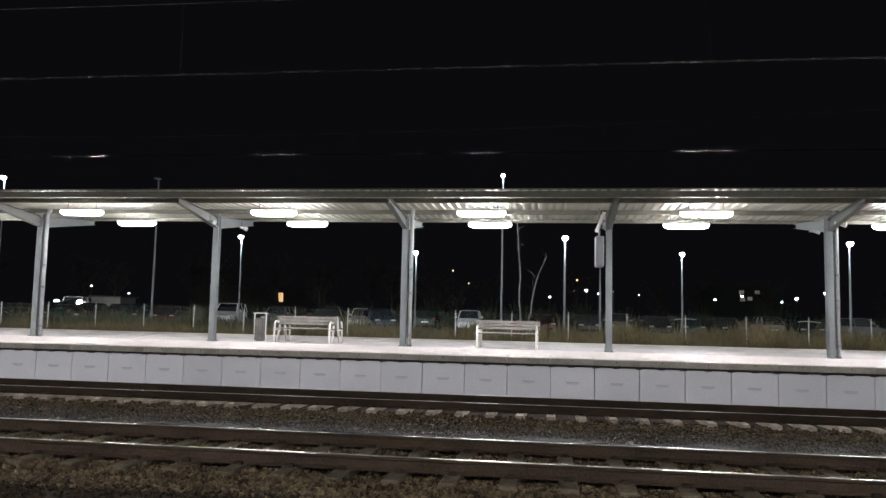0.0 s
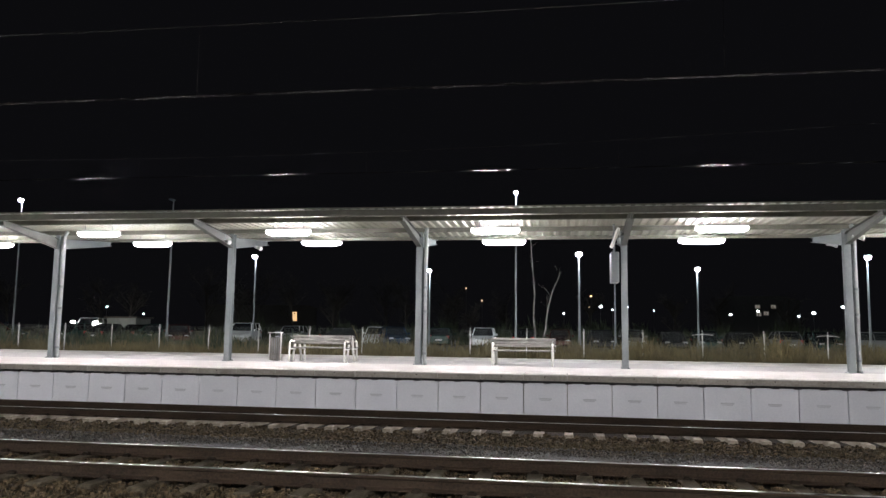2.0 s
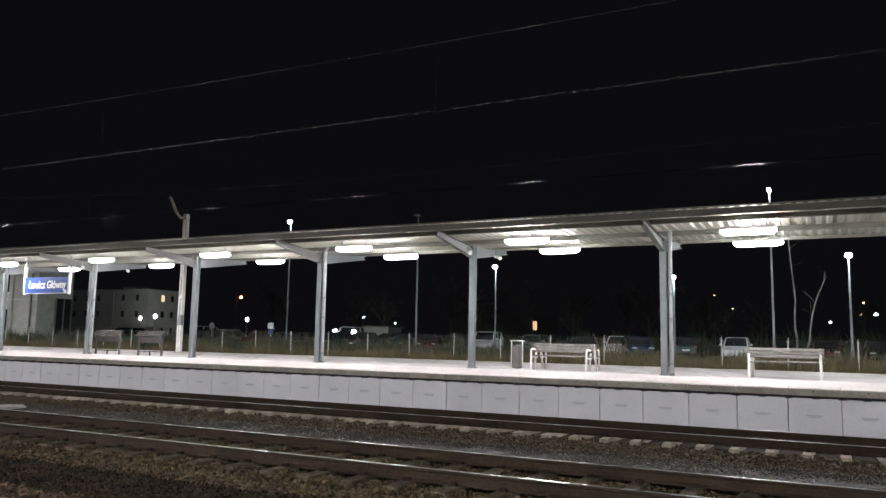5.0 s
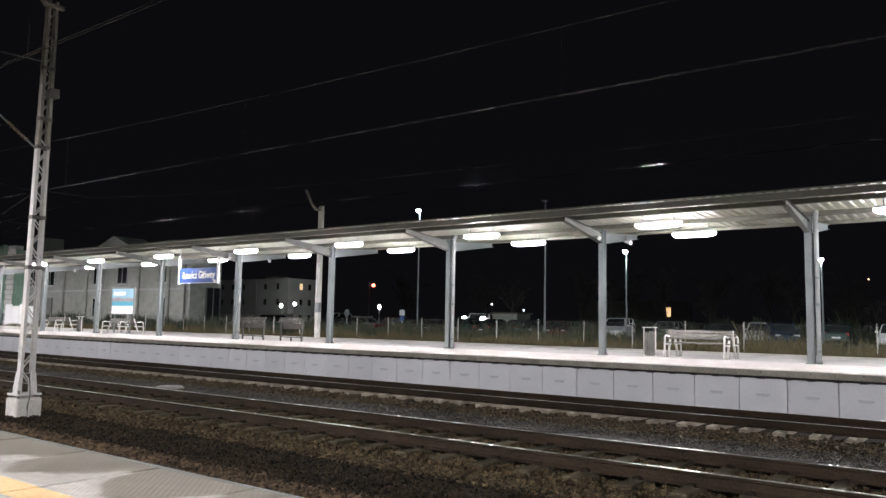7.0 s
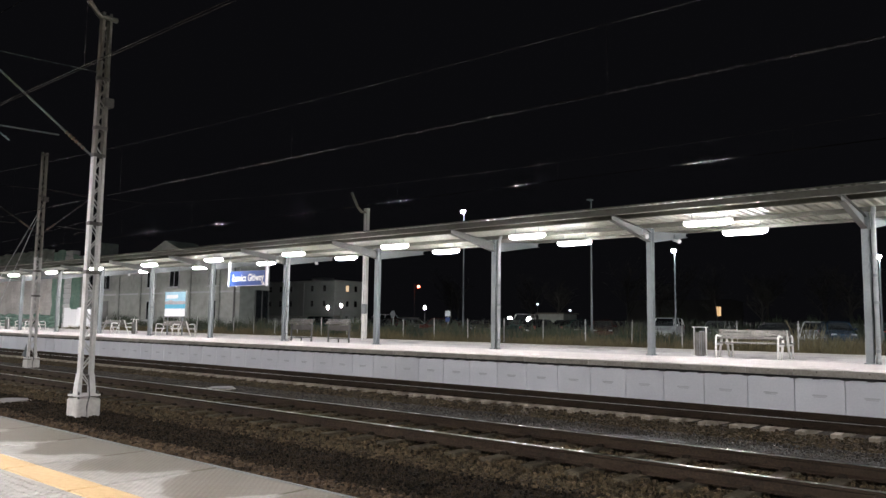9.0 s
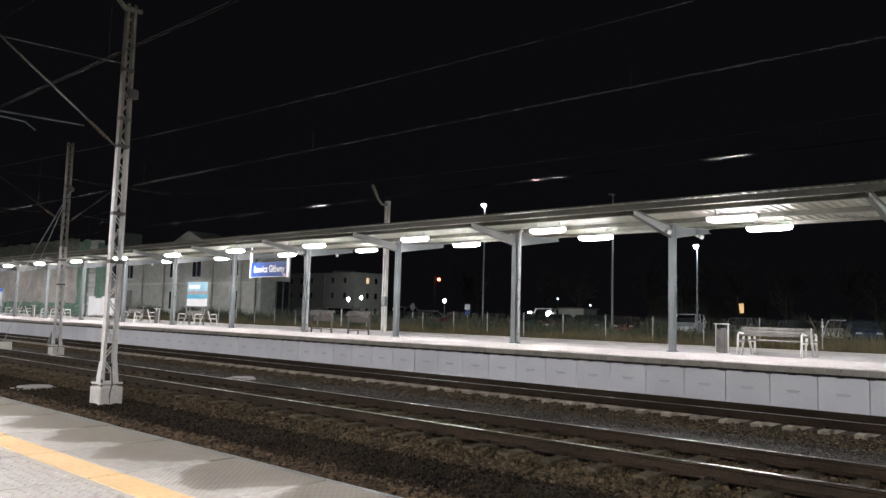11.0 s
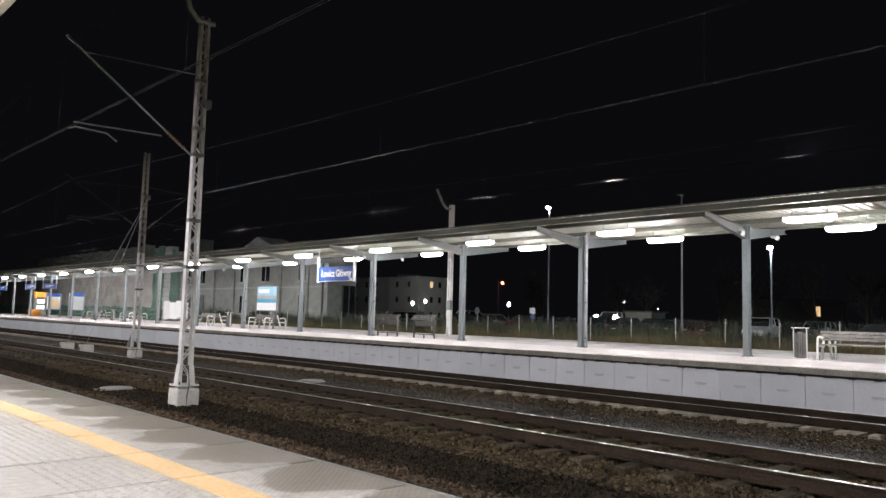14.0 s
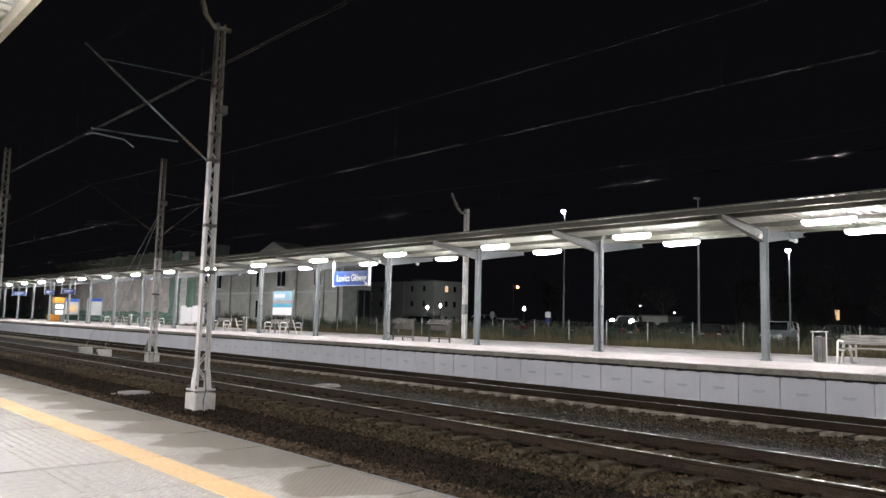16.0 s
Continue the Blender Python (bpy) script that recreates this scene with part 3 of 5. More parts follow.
def canopy(name, label, ks, yc, s, lamps, reach_to=2.55, rim="purlin", rim_at=2.64):
    """A T-shaped platform roof. s = -1: the long arm points to -y; ks: bay numbers; column axis at x = 1.44 + 6k."""
    top = thing(name, label, "canopy", at=(0, yc, 0))
    # column: rolled H section
    bm = B()
    for u in (-0.095, 0.095):
        box(bm, -0.085, 0.085, u - 0.008, u + 0.008, 0.02, 3.95)
    box(bm, -0.006, 0.006, -0.088, 0.088, 0.02, 3.95)
    COL = finish(bm, "column", M["steel"])
    bm = box(B(), -0.125, 0.125, -0.14, 0.14, 0.0, 0.02)
    for a in (-1, 1):
        for b in (-1, 1):
            rod(bm, (a * 0.105, b * 0.12, 0.02), (a * 0.105, b * 0.12, 0.045), 0.014, n=6)
    BASE = finish(bm, "base_plate", M["steel"])
    # arms: web plates that taper to both ends, with bottom flange
    arms = []
    for nm, reach, low in (("front_arm", reach_to * s, 3.94), ("back_arm", -2.8 * s, 3.95)):
        q = 0.09 if reach > 0 else -0.09
        bm = prism(B(), [(q, 3.52), (reach, low - 0.02), (reach, 4.06), (q * 3, 3.86), (q, 3.80)], -0.006, 0.006, "x")
        bm2 = prism(bm, [(q, 3.51), (reach, low - 0.03), (reach, low - 0.018), (q, 3.525)], -0.075, 0.075, "x")
        prism(bm2, [(q, 3.80), (q * 3, 3.86), (reach, 4.055), (reach, 4.066), (q * 3, 3.872), (q, 3.812)], -0.075, 0.075, "x")
        # the front arm's unlit underside is put into its darker colour
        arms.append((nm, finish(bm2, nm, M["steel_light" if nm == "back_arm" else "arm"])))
    bm = tube(B(), [(0.19, -0.02, 0.05), (0.19, -0.02, 3.9), (0.19, -s * 0.05, 4.0), (0.19, -s * 0.12, 4.08)], 0.062, 12)
    PIPE = finish(bm, "downpipe", M["pipe"])
    bm = rod(B(), (0.19, -0.02, 0.0), (0.19, -0.02, 0.07), 0.074, n=12)
    COLLAR = finish(bm, "pipe_collar", M["steel_light"])
    for k in ks:
        x = 1.44 + 6 * k
        col = part("column", COL, None, top, at=(x, 0, 0))
        part("base_plate", BASE, None, col)
        for nm, me in arms:
            part(nm, me, None, top, at=(x, 0, 0))
        if k % 2:
            pipe = part("downpipe", PIPE, None, top, "zinc rainwater pipe", at=(x, 0, 0))
            for z in (0.0, 0.3, 1.55, 2.25):
                part("pipe_collar", COLLAR, None, pipe, at=(0, 0, z))
    xa, xb = 1.44 + 6 * min(ks) - 1.0, 1.44 + 6 * max(ks) + 1.0
    for nm, u, z0, z1, w in (("edge_purlin", rim_at, 4.065, 4.226, 0.04), ("purlin", 1.62, 4.065, 4.195, 0.06), ("purlin", -0.72, 4.065, 4.195, 0.06), ("edge_purlin", -2.72, 4.065, 4.165, 0.05)):
        y = u * s
        bm = prism(B(), [(y - w, z0), (y + w, z0), (y + w, z0 + 0.012), (y - w + 0.012, z0 + 0.012), (y - w + 0.012, z1 - 0.01), (y + w, z1 - 0.01), (y + w, z1), (y - w, z1)], xa, xb, "x")
        part(nm, bm, M[rim if nm == "edge_purlin" else "purlin"], top)
    # roof sheet: trapezoid ribs that run across the platform, one sheet a bay
    pitch, depth = 0.25, 0.048
    prof = []
    for i in range(24):
        for u, w in ((0.0, 0), (0.085, 0), (0.115, 1), (0.215, 1)):
            prof.append((i * pitch + u, w * depth))
    prof.append((6.0, 0.0))
    bm = B()
    rows = []
    for off in (0.0, 0.004):
        for y, z in ((2.70 * s, 4.222), (-3.0 * s, 4.175)):
            rows.append([bm.verts.new((x, y, z + off + w)) for x, w in prof])
    for a, b in ((rows[0], rows[1]), (rows[2], rows[3])):
        for i in range(len(prof) - 1):
            bm.faces.new((a[i], a[i + 1], b[i + 1], b[i]))
    for a, b in ((rows[0], rows[2]), (rows[1], rows[3])):
        for i in range(len(prof) - 1):
            bm.faces.new((a[i], a[i + 1], b[i + 1], b[i]))
    SHEET = finish(bm, "roof_sheet", M["deck"])
    lip = prism(B(), [(2.70 * s, 4.256), (2.725 * s, 4.252), (2.725 * s, 4.284), (2.40 * s, 4.282), (2.40 * s, 4.278), (2.70 * s, 4.280)], xa, xb, "x")
    part("edge_flashing", lip, M[rim], top, "folded sheet edge strip")
    for k in list(ks)[:-1]:
        part("roof_sheet", SHEET, None, top, "ribbed pale metal roof sheet", at=(1.44 + 6 * k, 0, 0))
    base = None
    for k in lamps:
        for y, z in ((yc + 1.55 * s, 3.80), (yc - 1.5 * s, 3.85)):
            m = pose(-2.14 + 6 * (k + 1), y, z)
            if base is None:
                base = LAMP
                LAMP.matrix_basis = m
            else:
                copy_thing(LAMP, m)
    return top


LAMP = lamp_thing("tube_light")
canopy("platform_canopy", "long grey steel platform canopy with ribbed metal roof", range(-18, 4), 22.09, -1, range(-18, 3))
LAMP = lamp_thing("near_tube")
canopy("platform_canopy", "pale steel canopy roof over the near platform", range(-14, 4), -0.86, 1, range(-14, 3), 2.3, "beige_sheet", 2.66)


# ---- overhead line: masts, cantilevers, wires ----
def lattice_mast(name, label, x, y, z0, z1, w0, w1, split, arms=(), horn=True):
    """Two channels, apart across the track, laced together. Turned so that local x points across the track."""
    mast = thing(name, label, "mast", "overhead line masts", at=(x, y, z0), turn=90)
    h = z1 - z0
    wide = lambda z: w0 + (w1 - w0) * (z / h)
    part("foundation", soften(box(B(), -0.225, 0.225, -0.225, 0.225, -0.25, 0.34), 0.025), M["block"], mast, "square concrete foundation block")
    part("base_plate", box(B(), -0.22, 0.22, -0.2, 0.2, 0.385, 0.42), M["mast"], mast)
    for a in (-1, 1):
        for b in (-1, 1):
            part("anchor_bolt", rod(B(), (a * 0.18, b * 0.165, 0.3), (a * 0.18, b * 0.165, 0.48), 0.018, n=6), M["dark_steel"], mast)
    part("earth_cable", tube(B(), [(-0.05, -0.24, 0.8), (-0.02, -0.26, 0.4), (-0.06, -0.262, 0.2), (-0.04, -0.262, -0.1)], 0.014, 6), M["dark_steel"], mast)
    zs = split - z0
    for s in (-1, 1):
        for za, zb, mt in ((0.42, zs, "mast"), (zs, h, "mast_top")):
            # channel section: web outside, two flanges turned in
            sec = [(0.010, -0.065), (0.010, 0.065), (-0.045, 0.065), (-0.045, 0.055), (0.0, 0.055), (0.0, -0.055), (-0.045, -0.055), (-0.045, -0.065)]
            bm = B()
            lo = [bm.verts.new((s * (wide(za) / 2 + u), v, za)) for u, v in sec]
            hi = [bm.verts.new((s * (wide(zb) / 2 + u), v, zb)) for u, v in sec]
            for i in range(8):
                bm.faces.new((lo[i], lo[(i + 1) % 8], hi[(i + 1) % 8], hi[i]))
            bm.faces.new(lo)
            bm.faces.new(hi)
            part("leg", bm, M[mt], mast, "white painted steel channel" if mt == "mast" else "darker grey steel channel")
        bm = prism(B(), [(s * (wide(0.4) / 2 - 0.02), 0.42), (s * (wide(0.4) / 2 + 0.05), 0.42), (s * (wide(0.4) / 2 + 0.05), 0.50), (s * (wide(0.8) / 2 + 0.015), 0.80), (s * (wide(0.8) / 2 - 0.02), 0.80)], -0.085, 0.085, "y")
        part("foot_gusset", bm, M["mast"], mast)
    z, side = 0.55, 1
    while z < h - 0.35:
        step = wide(z) * 1.2
        for v in (-0.060, 0.060):
            bm = bar(B(), (side * wide(z) / 2 * 0.93, v, z), (-side * wide(z + step) / 2 * 0.93, v, z + step), 0.008, 0.022)
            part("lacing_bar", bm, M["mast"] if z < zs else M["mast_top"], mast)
        z, side = z + step, -side
    for z in (2.75, 3.7, 5.05, 5.6, 6.6, h - 0.1):
        if z < h:
            part("batten_plate", box(B(), -wide(z) / 2 - 0.02, wide(z) / 2 + 0.02, -0.072, 0.072, z - 0.035, z + 0.035), M["band"], mast, "dark steel band")
    part("switch_box", soften(box(B(), 0.02, 0.2, -0.13, 0.08, h - 1.92, h - 1.74), 0.01), M["band"], mast, "small dark box")
    if horn:
        bm = tube(B(), [(0.2, -0.05, h - 0.1), (-0.15, -0.05, h - 0.12), (-0.36, -0.05, h + 0.1), (-0.6, -0.05, h + 0.95)], 0.05, 6)
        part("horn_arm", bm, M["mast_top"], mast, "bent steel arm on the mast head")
    for arm_to, arm_z in arms:
        r, za = arm_to - y, arm_z - z0
        g = math.copysign(1, r)
        tip = (r + 0.3 * g, 0, za + 1.83)
        part("cantilever_tube", rod(B(), (0.12 * g, 0, za), tip, 0.021), M["steel_light" if horn else "wire"], mast)
        for k in range(6):
            f = 0.07 + 0.026 * k
            p, q = Vector((0.12 * g, 0, za)).lerp(Vector(tip), f), Vector((0.12 * g, 0, za)).lerp(Vector(tip), f + 0.011)
            part("insulator", rod(B(), p, q, 0.036, n=10), M["insulator"], mast)
        part("top_tie", rod(B(), (0.1 * g, 0, za + 1.7), (r, 0, za + 1.6), 0.010), M["steel_light" if horn else "wire"], mast)
        part("registration_tube", rod(B(), (r * 0.33, 0, za + 0.30), (r + 0.08 * g, 0, za + 0.25), 0.015), M["steel_light" if horn else "wire"], mast)
        bm = tube(B(), [(r + 0.17 * g, 0, za + 0.11), (r + 0.05 * g, 0, za + 0.17), (r * 0.78, 0, za + 0.15), (r * 0.70, 0, za + 0.03)], 0.014, 6)
        part("steady_arm", bm, M["steel_light" if horn else "wire"], mast)
    if not horn:
        part("stay_plate", prism(B(), [(-0.2, 0.42), (-0.34, 0.5), (-0.2, 0.95)], -0.02, 0.02, "y"), M["steel_light"], mast, "grey triangular stay plate")
    return mast


lattice_mast("catenary_mast", "white lattice steel mast on a concrete block beside the track", -15.02, 6.72, -0.96, 7.0, 0.26, 0.175, 4.1, arms=((4.39, 4.06),))
lattice_mast("catenary_mast", "grey lattice steel mast on a concrete block between tracks", -30.9, 12.03, -1.02, 7.3, 0.26, 0.19, 3.2, arms=((9.3, 4.15), (13.9, 4.18)), horn=False)
lattice_mast("catenary_mast", "lattice steel mast farther along the track, darker at the top", -32.2, 6.62, -0.98, 7.0, 0.30, 0.19, 3.0, arms=((4.25, 4.06),), horn=False)
# pole behind the platform
pole = thing("twin_channel_pole", "white steel pole with a bent head arm behind the platform", "mast", at=(-29.3, 27.9, 0))
for s in (-1, 1):
    part("leg", box(B(), s * 0.09 - 0.035, s * 0.09 + 0.035, -0.09, 0.09, 0, 6.95), M["mast"], pole)
for z in (0.3, 1.5, 2.7, 3.9, 5.1, 6.8):
    part("batten_plate", box(B(), -0.06, 0.06, -0.095, 0.095, z, z + 0.16), M["mast"], pole)
part("horn_arm", tube(B(), [(0, 0, 6.75), (-0.1, -0.3, 6.75), (-0.1, -0.6, 7.0), (-0.15, -1.0, 7.7)], 0.07, 6), M["mast_top"], pole)
part("switch_box", soften(box(B(), 0.02, 0.3, -0.26, -0.1, 1.35, 1.85), 0.01), M["steel_light"], pole)
# guy anchors
for x, y in ((-35.15, 11.6), (-37.5, 11.55)):
    a = thing("guy_anchor", "concrete guy anchor block with a stay wire to the mast", "anchor block", "guy anchors", at=(x, y, -0.95))
    part("block", soften(box(B(), -0.22, 0.22, -0.26, 0.26, -0.12, 0.30), 0.03), M["block"], a)
    part("eye_plate", box(B(), -0.05, 0.05, -0.31, -0.28, 0.05, 0.2), M["dark_steel"], a)
    part("stay_wire", rod(B(), (0, 0, 0.34), (-30.95 - x, 12.1 - y, 6.2), 0.010), M["zinc"], a)
# round manhole covers
for x, y, z, r in ((-18.7, 6.75, -0.955, 0.46), (-18.55, 12.1, -0.965, 0.4)):
    mh = thing("manhole", "round concrete manhole with a lid in the gravel", "manhole", "manholes", at=(x, y, z))
    part("ring", soften(rod(B(), (0, 0, -0.1), (0, 0, 0.005), r, n=32), 0.004), M["coping_face"], mh)
    part("lid", soften(rod(B(), (0.02, 0.03, 0.005), (0.02, 0.03, 0.04), r * 0.8, n=32), 0.01), M["paving_grey"], mh)


def overhead(y, contact, supports, high, low, label):
    """A double contact wire, its messenger sagging between supports, and droppers."""
    line = thing("overhead_line", label, "overhead line", "overhead lines", at=(0, y, 0))
    for u in (-0.022, 0.022):
        part("contact_wire", tube(B(), [(x, u, contact) for x in (supports[0], supports[-1])], 0.005, 6), M["contact"], line)
    pts = []
    for a, b in zip(supports, supports[1:]):
        for i in range(24):
            t = i / 24
            pts.append((a + (b - a) * t, 0, high - (high - low) * 4 * t * (1 - t)))
    pts.append((supports[-1], 0, high))
    part("messenger_wire", tube(B(), pts, 0.0045, 6), M["wire"], line)
    for i in range(2, len(pts) - 1, 3):
        x, _, z = pts[i]
        part("dropper", rod(B(), (x, 0, contact), (x, 0, z), 0.0025, n=4), M["wire"], line)
    return line


overhead(4.30, 4.25, (-110, -70.9, -32.2, -15.15, 42), 5.88, 5.35, "double contact wire with messenger over the first track")
overhead(9.30, 4.15, (-120, -76, -30.9, 25, 70), 5.85, 5.15, "double contact wire with messenger over the middle track")
far_line = overhead(16.23, 4.545, (-122, -77, -30.9, 14, 60), 5.85, 5.0, "double contact wire with messenger beside the far platform")
part("cross_span", tube(B(), [(-30.9, -4.14, 5.9), (-30.9, -2.0, 5.84), (-30.9, 0.0, 5.85)], 0.006, 6), M["wire"], far_line)


# ---- platform furniture ----
def double_bench(name="double_bench"):
    b = thing(name, "back-to-back bench with white iron frames and weathered planks", "bench", "platform benches")
    for sx in (-0.88, 0.88):
        for s in (-1, 1):
            bm = tube(B(), [(sx, s * 0.72, 0.0), (sx, s * 0.69, 0.45), (sx, s * 0.67, 0.62), (sx, s * 0.58, 0.66), (sx, s * 0.30, 0.63)], 0.03, 6)
            part("arm_rest", bm, M["white_iron"], b, "white curved arm rest")
            bm = bar(B(), (sx, s * 0.64, 0.40), (sx, s * 0.18, 0.40), 0.05, 0.05)
            part("seat_bearer", bm, M["white_iron"], b)
            part("leg", bar(B(), (sx, s * 0.42, 0.0), (sx, s * 0.12, 0.82), 0.055, 0.045), M["white_iron"], b)
    for s in (-1, 1):
        for i in range(4):
            y = s * (0.31 + 0.105 * i)
            part("seat_plank", soften(box(B(), -0.97, 0.97, y - 0.044, y + 0.044, 0.425, 0.46), 0.008), M["plank"], b)
        for i in range(3):
            z, y = 0.55 + 0.093 * i, 0.245 - 0.037 * i
            bm = prism(B(), [(s * y, z), (s * (y + 0.037), z + 0.01), (s * (y + 0.005), z + 0.09), (s * (y - 0.032), z + 0.08)], -0.97, 0.97, "x")
            part("back_plank", soften(bm, 0.006), M["plank"], b)
    return b


def litter_bin():
    b = thing("litter_bin", "grey slatted litter bin with a metal hoop frame", "litter bin", "litter bins")
    part("liner", soften(rod(B(), (0, 0, 0.03), (0, 0, 0.72), 0.145, n=16), 0.004), M["steel"], b)
    for k in range(16):
        a = 2 * math.pi * k / 16
        part("slat", box(B(), -0.022, 0.022, -0.008, 0.008, 0.02, 0.74), M["plank"], b, at=pose(0.165 * math.cos(a), 0.165 * math.sin(a), 0, 0, 0, math.degrees(a) + 90))
    for s in (-1, 1):
        part("post", box(B(), s * 0.19 - 0.012, s * 0.19 + 0.012, -0.02, 0.02, 0.0, 0.88), M["white_iron"], b)
    part("lid", soften(box(B(), -0.2, 0.2, -0.17, 0.17, 0.88, 0.905), 0.006), M["white_iron"], b)
    part("foot", rod(B(), (0, 0, 0), (0, 0, 0.03), 0.12, n=16), M["dark_steel"], b)
    return b


bench = double_bench()
bench.matrix_basis = pose(-7.8, 23.1, 0)
for x in (-1.5, -46.6, -39.6, -66.6, -59.35):
    copy_thing(bench, pose(x, 23.1, 0))
bin_ob = litter_bin()
bin_ob.matrix_basis = pose(-9.5, 23.3, 0)
for x in (-44.75, -64.4):
    copy_thing(bin_ob, pose(x, 23.4, 0))


def perch(x, y, w, label):
    p = thing("leaning_rest", label, "seat", "leaning rests", at=(x, y, 0))
    for s in (0.08 - w / 2, w / 2 - 0.08):
        part("post", box(B(), s - 0.025, s + 0.025, -0.03, 0.03, 0, 0.9), M["dark_steel"], p)
    part("middle_post", box(B(), -0.02, 0.02, -0.02, 0.02, 0, 0.17), M["dark_steel"], p)
    part("foot_rail", box(B(), 0.08 - w / 2, w / 2 - 0.08, -0.018, 0.018, 0.15, 0.19), M["dark_steel"], p)
    for i in range(3):
        part("board", soften(box(B(), -w / 2, w / 2, -0.16 + 0.09 * i, -0.075 + 0.09 * i, 0.80 + 0.075 * i, 0.86 + 0.075 * i), 0.006), M["dark_plank"], p)

    part("back_panel", soften(box(B(), -w / 2 + 0.05, w / 2 - 0.05, 0.05, 0.075, 0.52, 0.76), 0.006), M["dark_plank"], p)


perch(-27.96, 22.6, 1.6, "dark steel leaning rest with a sloping plank top")
perch(-25.42, 22.6, 1.5, "dark steel leaning rest with a flat plank top")


def lettering(text, size, mat, parent, at):
    cu = bpy.data.curves.new("lettering", "FONT")
    cu.body, cu.size, cu.offset, cu.extrude, cu.align_x, cu.align_y = text, size, 0.012, 0.003, "CENTER", "CENTER"
    ob = bpy.data.objects.new("lettering", cu)
    me = bpy.data.meshes.new_from_object(ob)
    bpy.data.objects.remove(ob)
    me.materials.clear()
    me.materials.append(mat)
    return part("lettering", me, None, parent, at=at)


# station name board hung from the canopy edge
YS = 21.25
sign = thing("station_name_board", "blue station name board with white lettering under the canopy", "sign", at=(-30.36, YS, 0))
part("board", soften(box(B(), -1.41, 1.41, -0.05, 0.05, 2.53, 3.24), 0.01), M["blue"], sign)
for s in (-1, 1):
    part("side_post", soften(box(B(), s * 1.46 - 0.045, s * 1.46 + 0.045, -0.06, 0.06, 2.50, 3.72), 0.008), M["white"], sign, "white upright bracket")
    part("hanger", box(B(), s * 1.46 - 0.02, s * 1.46 + 0.02, -0.02, 0.02, 3.72, 4.1), M["steel"], sign)
part("bottom_strip", box(B(), -1.41, 1.41, -0.054, -0.046, 2.53, 2.55), M["white"], sign)
lettering("Łowicz Główny", 0.46, M["white"], sign, pose(0.08, -0.0545, 2.90, 90, 0, 0) @ Matrix.Diagonal((0.84, 1, 1, 1)))
part("pictogram", prism(B(), [(1.18, 2.56), (1.40, 2.56), (1.29, 2.72)], -0.056, -0.05, "y"), M["white"], sign, "small white triangle mark")

# advertising board
ad = thing("advertising_board", "poster board with a blue seaside print on two legs", "poster board", at=(-41.05, 23.9, 0))
part("frame", soften(box(B(), -1.16, 1.16, -0.05, 0.05, 1.06, 2.58), 0.01), M["steel_light"], ad)
for nm, z0, z1, mt in (("print_sky", 1.98, 2.53, "sky_blue"), ("print_haze", 1.80, 1.98, "paper"), ("print_band", 1.55, 1.80, "poster_blue"), ("print_caption", 1.10, 1.55, "white")):
    part(nm, box(B(), -1.10, 1.10, -0.058, -0.05, z0, z1), M[mt], ad)
part("print_headline", soften(box(B(), -0.95, 0.3, -0.062, -0.058, 2.14, 2.36), 0.002), M["white"], ad)
ridge = [(-1.1, 1.80), (1.1, 1.80), (1.1, 1.92), (0.6, 2.0), (0.1, 1.9), (-0.45, 2.06), (-1.1, 1.93)]
part("print_ridge", prism(B(), ridge, -0.061, -0.0585, "y"), M["hill"], ad, "pinkish-grey hill in the print")
for s in (-0.8, 0.8):
    part("leg", box(B(), s - 0.04, s + 0.04, -0.03, 0.03, 0, 1.08), M["steel_light"], ad)

# hanging cabinet beside a column
cab = thing("hanging_cabinet", "pale grey cabinet hung on a rod beside a column", "cabinet", at=(1.16, 21.75, 0))
part("body", soften(box(B(), -0.13, 0.1, -0.3, 0.3, 2.42, 3.28), 0.015), M["steel_light"], cab)
part("rod", rod(B(), (-0.02, 0, 3.28), (-0.02, 0, 4.1), 0.03), M["steel_light"], cab)
part("bracket", bar(B(), (-0.1, -0.05, 3.42), (0.1, -0.3, 3.95), 0.08, 0.06), M["white_iron"], cab)


def horn_speaker(x, y, z, turn):
    s = thing("loudspeaker", "small white horn loudspeaker on the canopy arm", "loudspeaker", "loudspeakers", at=(x, y, z), turn=turn)
    part("horn", rod(B(), (0, 0, 0), (0, -0.2, -0.05), 0.03, 0.072, n=16), M["plaster_pale"], s)
    part("driver", rod(B(), (0, 0.09, 0.02), (0, 0, 0), 0.042, n=12), M["plaster_pale"], s)
    part("bracket", bar(B(), (0, 0.05, 0.0), (0, 0.05, 0.22), 0.03, 0.03), M["steel"], s)


for k in (-2, -5, -8, 1):
    horn_speaker(1.44 + 6 * k + 0.05, 21.5, 3.66, 60)
    horn_speaker(1.44 + 6 * k + 0.12, 23.75, 3.72, 60)


# ---- far end of the platform ----
def info_board(x, y, head):
    b = thing("timetable_case", "free-standing glazed timetable case with a blue header", "notice board", "timetable cases", at=(x, y, 0))
    for s in (-0.66, 0.66):
        part("post", box(B(), -0.05, 0.05, s - 0.05, s + 0.05, 0, 2.35), M["steel_light"], b)
    part("header", box(B(), -0.05, 0.05, -0.6, 0.6, 2.05, 2.33), M["blue"], b)
    part("sheet", box(B(), -0.03, 0.035, -0.6, 0.6, 0.75, 2.02), M["paper"], b)
    part("notice", box(B(), 0.035, 0.04, -0.5, 0.45, 1.0, 1.7), M[head], b)


